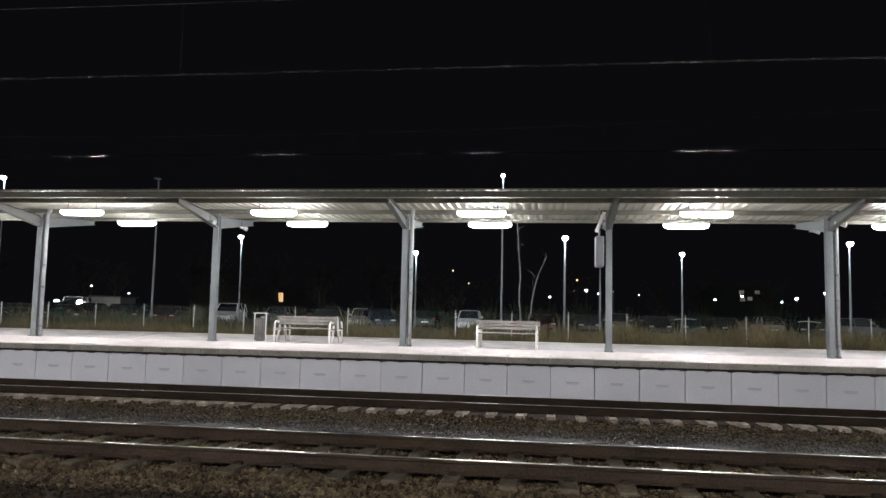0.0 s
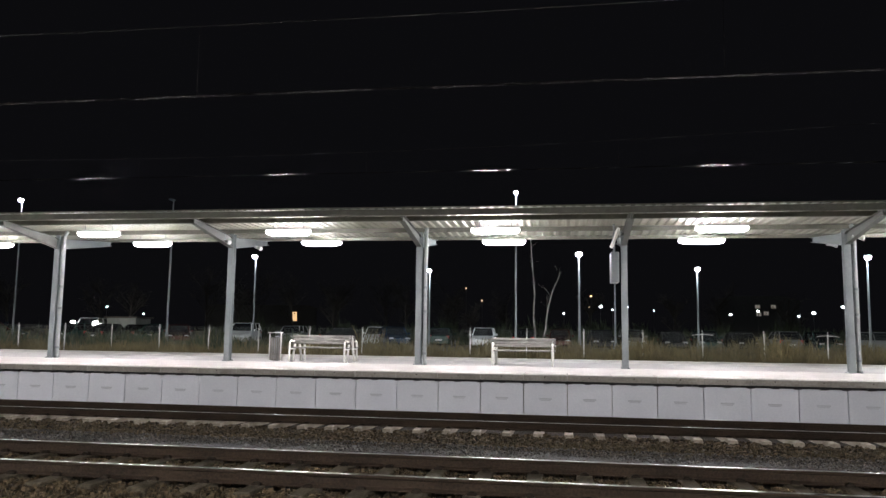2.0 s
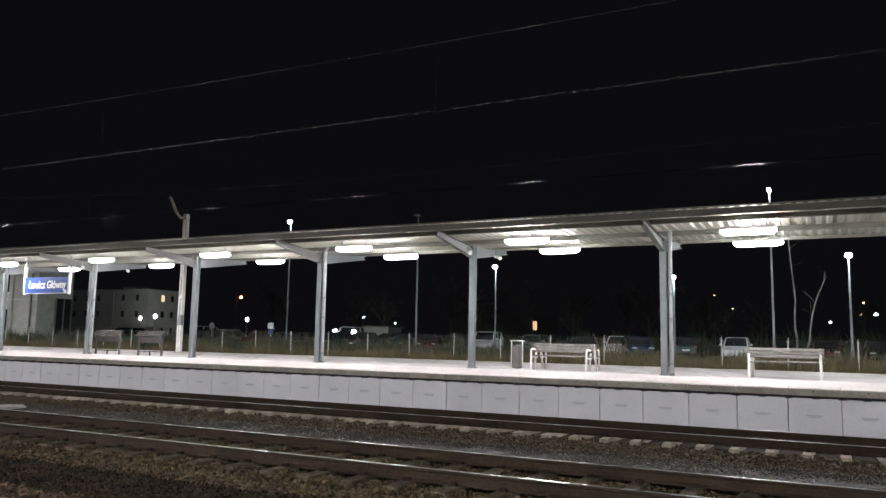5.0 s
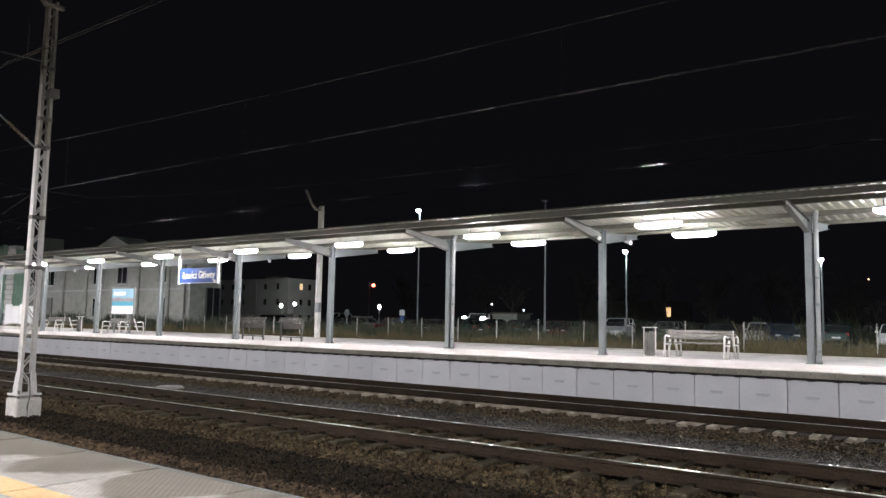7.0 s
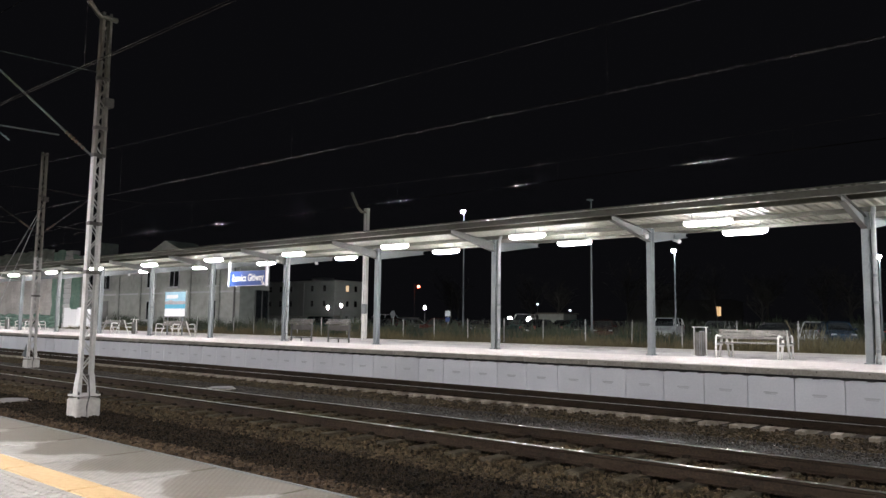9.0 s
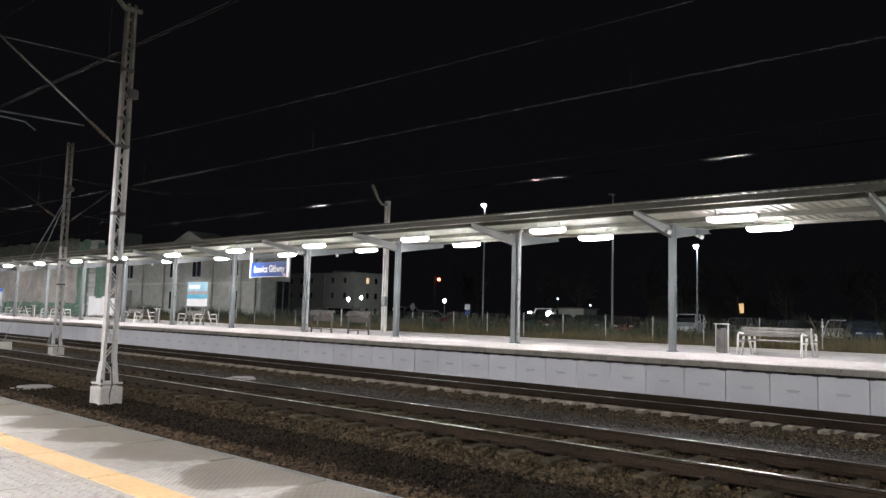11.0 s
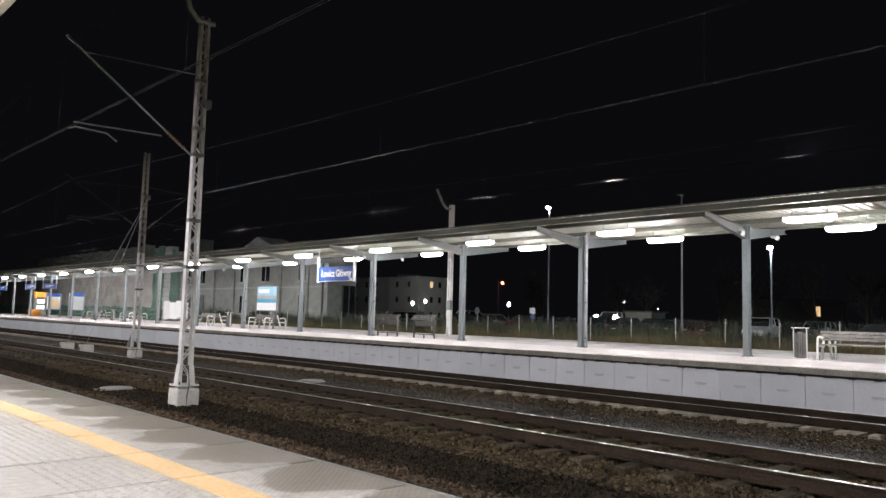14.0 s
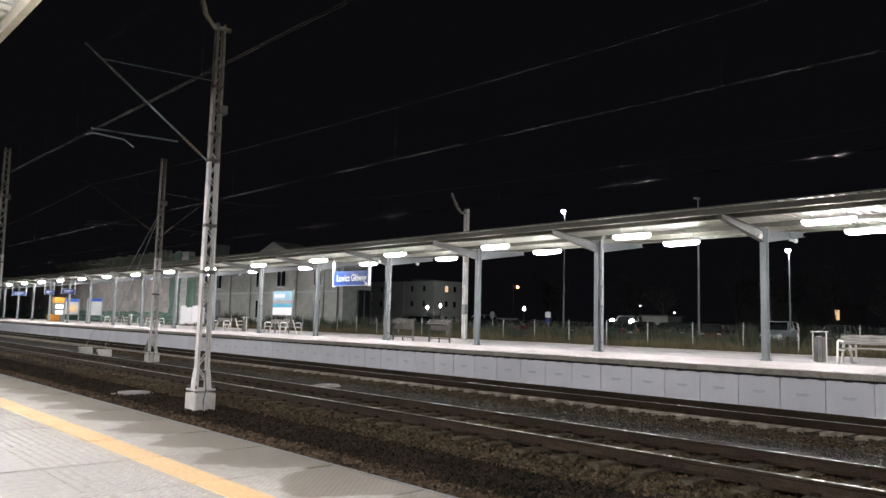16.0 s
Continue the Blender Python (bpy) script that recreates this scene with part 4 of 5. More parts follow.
info_board(-75.2, 24.0, "paper")
info_board(-82.0, 24.0, "yellow")
grit = thing("grit_bin", "orange plastic grit bin with a sloping lid", "grit bin", at=(-84.4, 23.0, 0))
part("body", soften(prism(B(), [(-0.45, 0.0), (0.45, 0.0), (0.55, 0.5), (-0.55, 0.5)], -0.38, 0.38, "x"), 0.03), M["orange"], grit)
part("lid", soften(prism(B(), [(-0.58, 0.5), (0.58, 0.5), (0.48, 0.68), (-0.4, 0.72)], -0.42, 0.42, "x"), 0.03), M["orange"], grit)
tick = thing("ticket_machine", "yellow-topped ticket machine with lit screens", "ticket machine", at=(-87.2, 24.2, 0))
part("body", soften(box(B(), -0.4, 0.4, -0.5, 0.5, 0, 1.95), 0.02), M["steel_light"], tick)
part("head", soften(box(B(), -0.42, 0.42, -0.52, 0.52, 1.95, 2.5), 0.02), M["orange"], tick)
for z in (0.75, 1.35):
    part("screen", box(B(), 0.4, 0.41, -0.35, 0.35, z, z + 0.38), M["screen"], tick)
for x, w in ((-73.2, 1.1), (-79.0, 0.8), (-89.8, 1.3)):
    hs = thing("hanging_sign", "small blue direction sign hung under the canopy", "sign", "hanging signs", at=(x, 21.0, 0))
    part("board", soften(box(B(), -0.05, 0.05, -w / 2, w / 2, 2.6, 3.05), 0.01), M["blue"], hs)
    for s in (-1, 1):
        part("hanger", box(B(), -0.03, 0.03, s * w / 2 - 0.04, s * w / 2 + 0.04, 2.55, 4.1), M["white"], hs)
    for k in range(2):
        part("text_bar", box(B(), 0.05, 0.056, -w * 0.35, w * (0.3 - 0.2 * k), 2.86 - 0.13 * k, 2.92 - 0.13 * k), M["white"], hs)

# ---- fence, weeds ----
fence = thing("wire_fence", "low wire mesh fence with pale capped posts behind the platform", "fence")
POST_ME = finish(rod(B(), (0, 0, -0.15), (0, 0, 1.06), 0.022, n=8), "post", M["fence_paint"])
bm = rod(B(), (0, 0, 1.06), (0, 0, 1.15), 0.013, 0.009, n=6)
bmesh.ops.create_icosphere(bm, subdivisions=1, radius=0.024, matrix=Matrix.Translation((0, 0, 1.155)))
CAP_ME = finish(bm, "cap", M["fence_paint"])
CROSS_ME = finish(bar(B(), (-0.055, -0.02, 1.04), (0.055, -0.02, 1.04), 0.018, 0.02), "cross_piece", M["fence_paint"])
CLAMP_ME = finish(box(B(), -0.035, 0.035, -0.034, -0.018, 0.52, 0.56), "clamp", M["fence_paint"])
ARM_ME = finish(tube(B(), [(-0.40, -0.02, 0.99), (-0.2, -0.02, 1.02), (0.2, -0.02, 1.02), (0.42, -0.02, 0.99)], 0.012, 6), "stay_arm", M["fence_paint"])
for k in range(-24, 17):
    x = -17.89 + 2.2987 * k
    p = part("post", POST_ME, None, fence, at=pose(x, 31.0, 0, RNG.uniform(-1, 1), RNG.uniform(-1.2, 1.2), 0))
    part("cap", CAP_ME, None, p)
    part("cross_piece", CROSS_ME, None, p)
    part("clamp", CLAMP_ME, None, p)
    if k in (10, 12):
        part("stay_arm", ARM_ME, None, p)
for z in (0.05, 0.56, 1.08):
    part("strand", tube(B(), [(-74, 31, z), (-20, 31, z + 0.01), (20, 31, z)], 0.002, 5), M["mesh_wire"], fence)
# woven mesh: upright and level wires
bars = [(x, x + 0.0024, 30.999, 31.001, 0.03, 1.08) for x in np.arange(-74, 20, 0.06)] + [(-74, 20, 30.9965, 30.9985, z, z + 0.0024) for z in np.arange(0.05, 1.08, 0.06)]
bars = np.array(bars)
corner = np.array([(i, j, k) for i in (0, 1) for j in (2, 3) for k in (4, 5)])
verts = bars[:, corner].reshape(-1, 3)
quad = np.array([(0, 1, 3, 2), (4, 6, 7, 5), (0, 4, 5, 1), (2, 3, 7, 6)])
faces = (quad[None] + 8 * np.arange(len(bars))[:, None, None]).reshape(-1, 4)
tagged(from_arrays("wire_mesh", verts, faces, M["mesh_wire"], fence, "fine grey woven wire"), kind="stuff")


def blades(name, n, x0, x1, y0, y1, z, lo, hi, mat, label, category, tall=None, width=0.012):
    x, y = RNG.uniform(x0, x1, n), RNG.uniform(y0, y1, n)
    keep = np.array([noise.noise((a * 0.45, b * 0.9, 7.0)) for a, b in zip(x, y)])
    h = RNG.uniform(lo, hi, n) * np.clip(0.75 + keep, 0.25, 1.6) * (tall(x) if tall else 1)
    a, lean = RNG.uniform(0, 6.28, n), RNG.uniform(0.0, 0.45, n)
    dx, dy = np.cos(a), np.sin(a)
    p0 = np.stack([x - dy * width, y + dx * width, np.full(n, z)], 1)
    p1 = np.stack([x + dy * width, y - dx * width, np.full(n, z)], 1)
    p2 = np.stack([x + dx * h * lean * 0.5 + dy * width * 0.6, y + dy * h * lean * 0.5 - dx * width * 0.6, z + h * 0.6], 1)
    p3 = np.stack([x + dx * h * lean, y + dy * h * lean, z + h], 1)
    vs = np.stack([p0, p1, p2, p3], 1).reshape(-1, 3)
    k = 4 * np.arange(n)[:, None]
    fs = np.concatenate([k + np.array([[0, 1, 2]]), k + np.array([[0, 2, 3]])])
    return tagged(from_arrays(name, vs, fs, mat), label, category, kind="stuff")


blades("weeds", 52000, -72, 18, 30.0, 31.9, -0.12, 0.3, 0.72, M["grass"], "dry brownish-green weeds along the fence", "grass", lambda x: 0.85 + 0.52 / (1 + np.exp(-(x + 3) / 2)), 0.009)
blades("weeds", 30000, -70, 24, 31.9, 38, -0.10, 0.35, 0.95, M["grass"], "dry grass strip before the car park", "grass", None, 0.016)
blades("hedge", 20000, -30, 45, 62.5, 65.5, 0.0, 0.7, 1.9, M["bush"], "dark hedge behind the car park", "hedge", None, 0.05)

blades("shrubs", 14000, -48, -12, 32.2, 36.0, -0.1, 0.4, 1.15, M["bush"], "dark shrubs behind the wire fence", "shrubs", None, 0.03)
blades("track_weeds", 24000, -40, 12, 13.1, 14.75, -1.09, 0.03, 0.11, M["track_weed"], "dry brown weeds growing in the ballast", "weeds", None, 0.008)
blades("track_weeds", 10000, -30, 9, 7.5, 8.4, -0.94, 0.02, 0.09, M["track_weed"], "dry brown weeds growing beside the rail", "weeds", None, 0.006)


# ---- car park ----
def lamp_post(x, y, h, label, lit=True, head=0.13):
    p = thing("lamp_post", label, "lamp post", "car park lamps", at=(x, y, -0.12))
    part("pole", rod(B(), (0, 0, 0), (0, 0, h), 0.06, 0.035, n=10), M["steel"], p)
    part("base", rod(B(), (0, 0, 0), (0, 0, 0.9), 0.08, n=10), M["steel"], p)
    hd = part("head", soften(box(B(), -head, head, -0.34, 0.06, h - 0.02, h + 0.05), 0.02), M["steel_light"], p)
    if lit:
        bm = B()
        bmesh.ops.create_icosphere(bm, subdivisions=2, radius=head, matrix=Matrix.Translation((0, -0.15, h - 0.06)) @ Matrix.Diagonal((1.0, 1.2, 0.8, 1)))
        smooth(part("lens", bm, M["post_light"], p, "bright cold white lens"))
    return p


lamp_post(0.43, 36.0, 4.9, "lit lamp post on a steel pole behind the fence")
lamp_post(7.22, 44.6, 4.93, "lit lamp post on a steel pole in the car park")
lamp_post(-19.05, 43.9, 5.67, "lit lamp post on a steel pole in the car park")
lamp_post(-8.97, 48.6, 5.2, "lit lamp post on a steel pole in the car park")
lamp_post(13.82, 38.0, 4.93, "lit lamp post on a steel pole in the car park")
lamp_post(-2.8, 40.0, 8.65, "tall lit lamp post seen above the canopy", True, 0.09)
lamp_post(-34.2, 42.4, 9.15, "tall lit lamp post seen above the canopy")
lamp_post(-22.55, 40.0, 8.5, "tall unlit lamp post in the car park", False)
lamp_post(2.52, 43.0, 4.6, "slim unlit post in the car park", False, 0.1)


def car(kind, colour, label):
    """Length along y, nose to -y, wheels on z = 0."""
    c = thing("car", label, "car", "parked cars")
    L, W, H = {"hatch": (4.05, 1.72, 1.48), "sedan": (4.5, 1.75, 1.44), "suv": (4.4, 1.82, 1.66), "van": (4.9, 1.85, 1.92)}[kind]
    paint = PAINTS[colour]
    # stations along the car: y, lower height, shoulder height, half width
    st = [(-0.5, 0.32, 0.58, 0.80), (-0.47, 0.24, 0.66, 0.92), (-0.36, 0.19, 0.74, 0.98), (-0.2, 0.18, 0.92 if kind != "van" else 1.05, 1.0), (0.0, 0.18, 0.94 if kind != "van" else 1.08, 1.0),
          (0.25, 0.18, 0.95 if kind != "van" else 1.08, 1.0), (0.4, 0.2, 0.96 if kind != "sedan" else 0.92, 0.97), (0.47, 0.25, 0.9, 0.92), (0.5, 0.34, 0.8, 0.82)]
    bm = B()
    rings = []
    for f, lo, hi, w in st:
        hw = W / 2 * w
        lo, hi = lo * H / 1.48, hi * H / 1.48
        rings.append([bm.verts.new((sx * u * hw, f * L, z)) for sx, u, z in ((-1, 0.93, lo), (-1, 1.0, lo + 0.2), (-1, 0.985, (lo + hi) / 2 + 0.1), (-1, 0.9, hi), (1, 0.9, hi), (1, 0.985, (lo + hi) / 2 + 0.1), (1, 1.0, lo + 0.2), (1, 0.93, lo))])
    for a, b in zip(rings, rings[1:]):
        for j in range(8):
            bm.faces.new((a[j], a[(j + 1) % 8], b[(j + 1) % 8], b[j]))
    bm.faces.new(rings[0])
    bm.faces.new(rings[-1])
    part("body", soften(bm, 0.02), paint, c)
    cab = {"hatch": ((-0.22, -0.06, 0.36, 0.47)), "sedan": ((-0.2, -0.06, 0.2, 0.36)), "suv": ((-0.2, -0.07, 0.4, 0.48)), "van": ((-0.3, -0.18, 0.44, 0.49))}[kind]
    zb = (0.93 if kind != "van" else 1.04) * H / 1.48
    for nm, drop, mt, grow in (("glasshouse", 0.0, M["glass"], 0.0), ("roof", 0.0, paint, 0.012)):
        bm = B()
        z0, z1 = (zb - 0.03, H - 0.035) if nm == "glasshouse" else (H - 0.05, H)
        y0, y1, y2, y3 = [f * L for f in cab]
        if nm == "glasshouse":
            lo = [(-W / 2 * 0.88, y0), (W / 2 * 0.88, y0), (W / 2 * 0.88, y3), (-W / 2 * 0.88, y3)]
            hi = [(-W / 2 * 0.72, y1), (W / 2 * 0.72, y1), (W / 2 * 0.72, y2), (-W / 2 * 0.72, y2)]
        else:
            lo = [(-W / 2 * 0.74, y1 - 0.03), (W / 2 * 0.74, y1 - 0.03), (W / 2 * 0.74, y2 + 0.03), (-W / 2 * 0.74, y2 + 0.03)]
            hi = [(-W / 2 * 0.66, y1 + 0.08), (W / 2 * 0.66, y1 + 0.08), (W / 2 * 0.66, y2 - 0.08), (-W / 2 * 0.66, y2 - 0.08)]
        vs = [bm.verts.new((x, y, z0)) for x, y in lo] + [bm.verts.new((x, y, z1)) for x, y in hi]
        for f in ((0, 1, 5, 4), (1, 2, 6, 5), (2, 3, 7, 6), (3, 0, 4, 7), (3, 2, 1, 0), (4, 5, 6, 7)):
            bm.faces.new([vs[i] for i in f])
        part(nm, soften(bm, 0.02), mt, c)
    y0, y1, y2, y3 = [f * L for f in cab]
    for s in (-1, 1):
        for ya, yb in ((y0, y1), (y3, y2)):
            part("pillar", bar(B(), (s * W / 2 * 0.87, ya, zb - 0.02), (s * W / 2 * 0.73, yb, H - 0.04), 0.06, 0.05), paint, c)
        part("door_pillar", bar(B(), (s * W / 2 * 0.885, (y0 + y3) / 2, zb - 0.02), (s * W / 2 * 0.735, (y1 + y2) / 2, H - 0.04), 0.06, 0.03), paint, c)
        part("mirror", soften(box(B(), s * W / 2 - 0.02 if s > 0 else -W / 2 - 0.16, s * W / 2 + 0.16 if s > 0 else -W / 2 + 0.02, y0 + 0.12, y0 + 0.22, zb, zb + 0.13), 0.02), paint, c)
        part("headlight", soften(box(B(), s * W * 0.33 - 0.16, s * W * 0.33 + 0.16, -0.488 * L, -0.45 * L, 0.56 * H / 1.48, 0.70 * H / 1.48), 0.02), M["clear_lens"], c)
        part("tail_lamp", soften(box(B(), s * W * 0.38 - 0.1, s * W * 0.38 + 0.1, 0.47 * L, 0.492 * L, 0.64 * H / 1.48, 0.88 * H / 1.48), 0.015), M["tail"], c)
        for f in (-0.31, 0.30):
            wh = part("wheel", rod(B(), (s * (W / 2 - 0.2), f * L, 0.31), (s * (W / 2 + 0.005), f * L, 0.31), 0.31, n=20), M["rubber"], c)
            part("rim", rod(B(), (s * (W / 2), f * L, 0.31), (s * (W / 2 + 0.015), f * L, 0.31), 0.2, n=14), M["dark_steel"], wh)
    part("grille", box(B(), -W * 0.22, W * 0.22, -0.492 * L, -0.46 * L, 0.42, 0.55), M["dark_steel"], c)
    part("number_plate", box(B(), -0.26, 0.26, -0.498 * L, -0.48 * L, 0.33, 0.42), M["white"], c)
    part("rear_plate", box(B(), -0.26, 0.26, 0.49 * L, 0.503 * L, 0.5, 0.6), M["white"], c)
    return c


LOT = [car("hatch", "silver", "silver hatchback parked in the dark car park"), car("suv", "white", "white estate car parked behind the fence"),
       car("sedan", "red", "dark red saloon car parked behind the fence"), car("hatch", "blue", "dark blue hatchback parked in the car park"),
       car("van", "white", "white van parked in the car park"), car("sedan", "black", "black saloon car parked in the dark car park"), car("hatch", "green", "dark green hatchback parked in the car park"), car("hatch", "white", "white hatchback parked behind the fence")]
ROW = [(-28.8, 53.0, 2, 28), (-24.5, 55.0, 1, 8), (-20.8, 55.5, 0, 4), (-14.7, 57.5, 7, 6), (-12.5, 54.0, 3, 24), (-6.0, 54.5, 7, 2), (2.3, 55.0, 5, 4), (4.5, 56.0, 0, 3), (15.0, 57.0, 0, 182), (20.3, 54.0, 0, 85),
       (-17.4, 59.0, 5, 95), (-9.6, 58.0, 6, 182), (-3.2, 57.0, 5, 180), (-0.6, 58.0, 2, 0), (7.3, 56.0, 5, 0), (9.8, 57.0, 6, 0), (12.3, 57.5, 5, 4), (17.6, 57.0, 6, 0), (-42.3, 60.0, 5, 3), (-34.2, 57.0, 5, 178),
       (-31.8, 55.0, 6, 2), (-35.0, 54.0, 5, 180), (-37.6, 53.0, 6, 0), (-44.7, 54.5, 3, 178), (-47.7, 55.5, 6, 4), (-51.5, 53.5, 2, 180), (-40.0, 47.5, 2, 92), (-46.6, 46.5, 5, 95), (-52.7, 45.5, 6, 88), (-60.0, 60.5, 4, 20), (-55.0, 60.0, 0, 88)]
used = set()
for x, y, i, a in ROW:
    if i in used:
        copy_thing(LOT[i], pose(x, y, -0.1, 0, 0, a))
    else:
        LOT[i].matrix_basis = pose(x, y, -0.1, 0, 0, a)
        used.add(i)
# a van with its headlights on, facing the station
arr = car("van", "white", "pale van standing with its headlights on")
arr.matrix_basis = pose(-39.75, 58.7, -0.05, 0, 0, 20)
for s in (-1, 1):
    part("lit_headlamp", rod(B(), (s * 0.86, -2.49, 1.42), (s * 0.86, -2.38, 1.42), 0.2, n=14), M["headlight"], arr, "glaring headlamp")
red_car = car("hatch", "black", "dark hatchback with a glowing red tail lamp")
red_car.matrix_basis = pose(26.4, 58.0, -0.05, 0, 0, 180)
part("lit_tail_lamp", box(B(), -0.75, -0.5, 2.0, 2.04, 0.7, 0.9), M["tail_on"], red_car, "glowing red tail lamp")


def birch(x, y, h, lean, seed):
    rng = random.Random(seed)
    t = thing("birch_tree", "bare birch tree with a pale trunk", "tree", "birch trees", at=(x, y, -0.1))
    pts = [Vector((lean * (i / 10) ** 2 + rng.uniform(-0.05, 0.05), rng.uniform(-0.05, 0.05), h * i / 10)) for i in range(11)]
    bm = B()
    rings = []
    for i, p in enumerate(pts):
        r = 0.042 * (1 - i / 11) + 0.012
        rings.append([bm.verts.new(p + Vector((r * math.cos(a), r * math.sin(a), 0))) for a in [k * math.pi / 4 for k in range(8)]])
    for a, b in zip(rings, rings[1:]):
        for j in range(8):
            bm.faces.new((a[j], a[(j + 1) % 8], b[(j + 1) % 8], b[j]))
    part("trunk", bm, M["bark"], t)
    twigs = B()
    for i in range(4, 11):
        for k in range(i % 2):
            a, l = rng.uniform(0, 6.28), rng.uniform(0.5, 1.6) * (1.25 - i / 12)
            q = pts[i] + Vector((math.cos(a) * l * 0.55, math.sin(a) * l * 0.55, l * 0.8))
            limb = rod(B(), pts[i], q, 0.010, 0.004, n=5)
            part("limb", limb, M["bark"], t)
            for m in range(2):
                s = pts[i].lerp(q, 0.35 + 0.2 * m)
                e = s + Vector((rng.uniform(-0.5, 0.5), rng.uniform(-0.5, 0.5), rng.uniform(0.1, 0.6)))
                rod(twigs, s, e, 0.004, 0.002, n=4)
    part("twigs", twigs, M["bark"], t)


birch(-1.79, 40.0, 6.2, -0.25, 3)
birch(-1.38, 40.0, 4.3, 0.95, 8)


def bare_tree(x, y, h, seed):
    """An added leafless tree: trunk, limbs, and a crown of fine branches with an open outline."""
    rng = random.Random(seed)
    t = thing("bare_tree", "added leafless tree filling the dark behind the car park", "tree", "bare trees", at=(x, y, -0.1))
    top = Vector((rng.uniform(-0.4, 0.4), rng.uniform(-0.3, 0.3), h * 0.62))
    part("trunk", rod(B(), (0, 0, 0), top, 0.16, 0.06, n=8), M["dark_bark"], t)
    crown = B()
    for i in range(11):
        s = Vector((0, 0, 0)).lerp(top, rng.uniform(0.35, 1.0))
        a, l = rng.uniform(0, 6.28), h * rng.uniform(0.22, 0.4)
        e = s + Vector((math.cos(a) * l * 0.7, math.sin(a) * l * 0.7, l * rng.uniform(0.5, 0.95)))
        part("limb", rod(B(), s, e, 0.05, 0.02, n=5), M["dark_bark"], t)
        for j in range(9):
            p = s.lerp(e, rng.uniform(0.25, 1.0))
            q = p + Vector((rng.uniform(-1, 1), rng.uniform(-1, 1), rng.uniform(0.0, 1.1))) * h * 0.13
            rod(crown, p, q, 0.018, 0.008, n=3)
            for k in range(4):
                u = p.lerp(q, rng.uniform(0.3, 1.0))
                rod(crown, u, u + Vector((rng.uniform(-1, 1), rng.uniform(-1, 1), rng.uniform(-0.3, 0.9))) * h * 0.07, 0.012, 0.006, n=3)
    part("crown", crown, M["dark_bark"], t, "open crown of fine bare branches")


# invented tree row, stands in for the dim haze behind the car park
for i, (x, y, h) in enumerate(((-44, 66, 7.5), (-35, 70, 8.5), (-29, 64, 6.0), (-25, 67, 7.0), (-20.5, 65, 5.5), (-14.5, 68, 6.5), (-10, 66, 5.2), (-5.5, 70, 6.0), (9, 67, 5.0), (19, 69, 5.5), (27, 66, 5.0), (-52, 64, 6.5), (-39, 63, 6.0), (-32, 74, 8.0), (-23, 74, 8.0), (-17.5, 73, 7.5), (-12, 75, 7.0), (-7.8, 63, 4.2), (2, 72, 6.0), (14, 73, 6.0), (-58, 70, 7.5))):
    bare_tree(x, y, h, 40 + i)


# ---- station building, netted wing ----
def window(parent, x, y, z, w, h, lit=None, sill=True):
    f = part("window", box(B(), x - w / 2 - 0.08, x + w / 2 + 0.08, y - 0.05, y + 0.02, z - 0.08, z + h + 0.08), M["plaster_grey"], parent)
    part("pane", box(B(), x - w / 2, x + w / 2, y - 0.056, y - 0.046, z, z + h), M[lit or "glass"], f)
    part("mullion", box(B(), x - 0.03, x + 0.03, y - 0.07, y - 0.05, z, z + h), M["plaster_grey"], f)
    if sill:
        part("sill", box(B(), x - w / 2 - 0.15, x + w / 2 + 0.15, y - 0.16, y, z - 0.14, z - 0.06), M["plaster_grey"], f)


station = thing("station_building", "pale plastered two-storey station building behind the platform", "building", at=(0, 0, 0))
part("wall", box(B(), -74.0, -47.8, 33.0, 35.65, -0.1, 6.35), M["plaster"], station)
part("cornice", box(B(), -74.2, -47.6, 32.75, 33.0, 6.1, 6.4), M["plaster"], station)
part("string_course", box(B(), -74.0, -47.75, 32.92, 33.0, 3.0, 3.14), M["plaster_grey"], station)
part("plinth", box(B(), -74.0, -47.75, 32.93, 33.0, -0.1, 0.55), M["plaster_grey"], station)
part("gable", prism(B(), [(-61.5, 6.38), (-55.3, 6.38), (-58.4, 7.45)], 32.9, 35.6, "y"), M["plaster"], station)
part("roof", prism(B(), [(-74.3, 6.38), (-47.5, 6.38), (-50.5, 6.75), (-71.3, 6.75)], 33.2, 35.7, "y"), M["roof"], station)
for x in (-67.8, -64.0, -56.3, -52.3):
    part("pilaster", box(B(), x + 1.6, x + 2.0, 32.88, 33.0, 0.5, 6.2), M["plaster"], station)
for x in (-71.6, -68.4, -60.4, -56.8, -51.1):
    window(station, x, 33.0, 3.6, 1.3, 1.65)
for x in (-60.4, -51.1):
    window(station, x, 33.0, 0.9, 1.2, 1.5)
for x in (-68.7, -71.6):
    part("door", box(B(), x - 0.85, x + 0.85, 32.94, 33.0, -0.1, 2.5), M["dark_steel"], station, "dark wooden door")
part("downpipe", rod(B(), (-48.3, 32.88, 0), (-48.3, 32.88, 6.2), 0.07), M["dark_steel"], station)
part("side_glazing", box(B(), -47.8, -47.72, 34.35, 35.6, 0.3, 3.2), M["glass"], station, "dark glazed side door")
for y in (34.35, 34.95, 35.55):
    part("side_mullion", box(B(), -47.73, -47.66, y - 0.03, y + 0.03, 0.3, 3.2), M["dark_steel"], station)


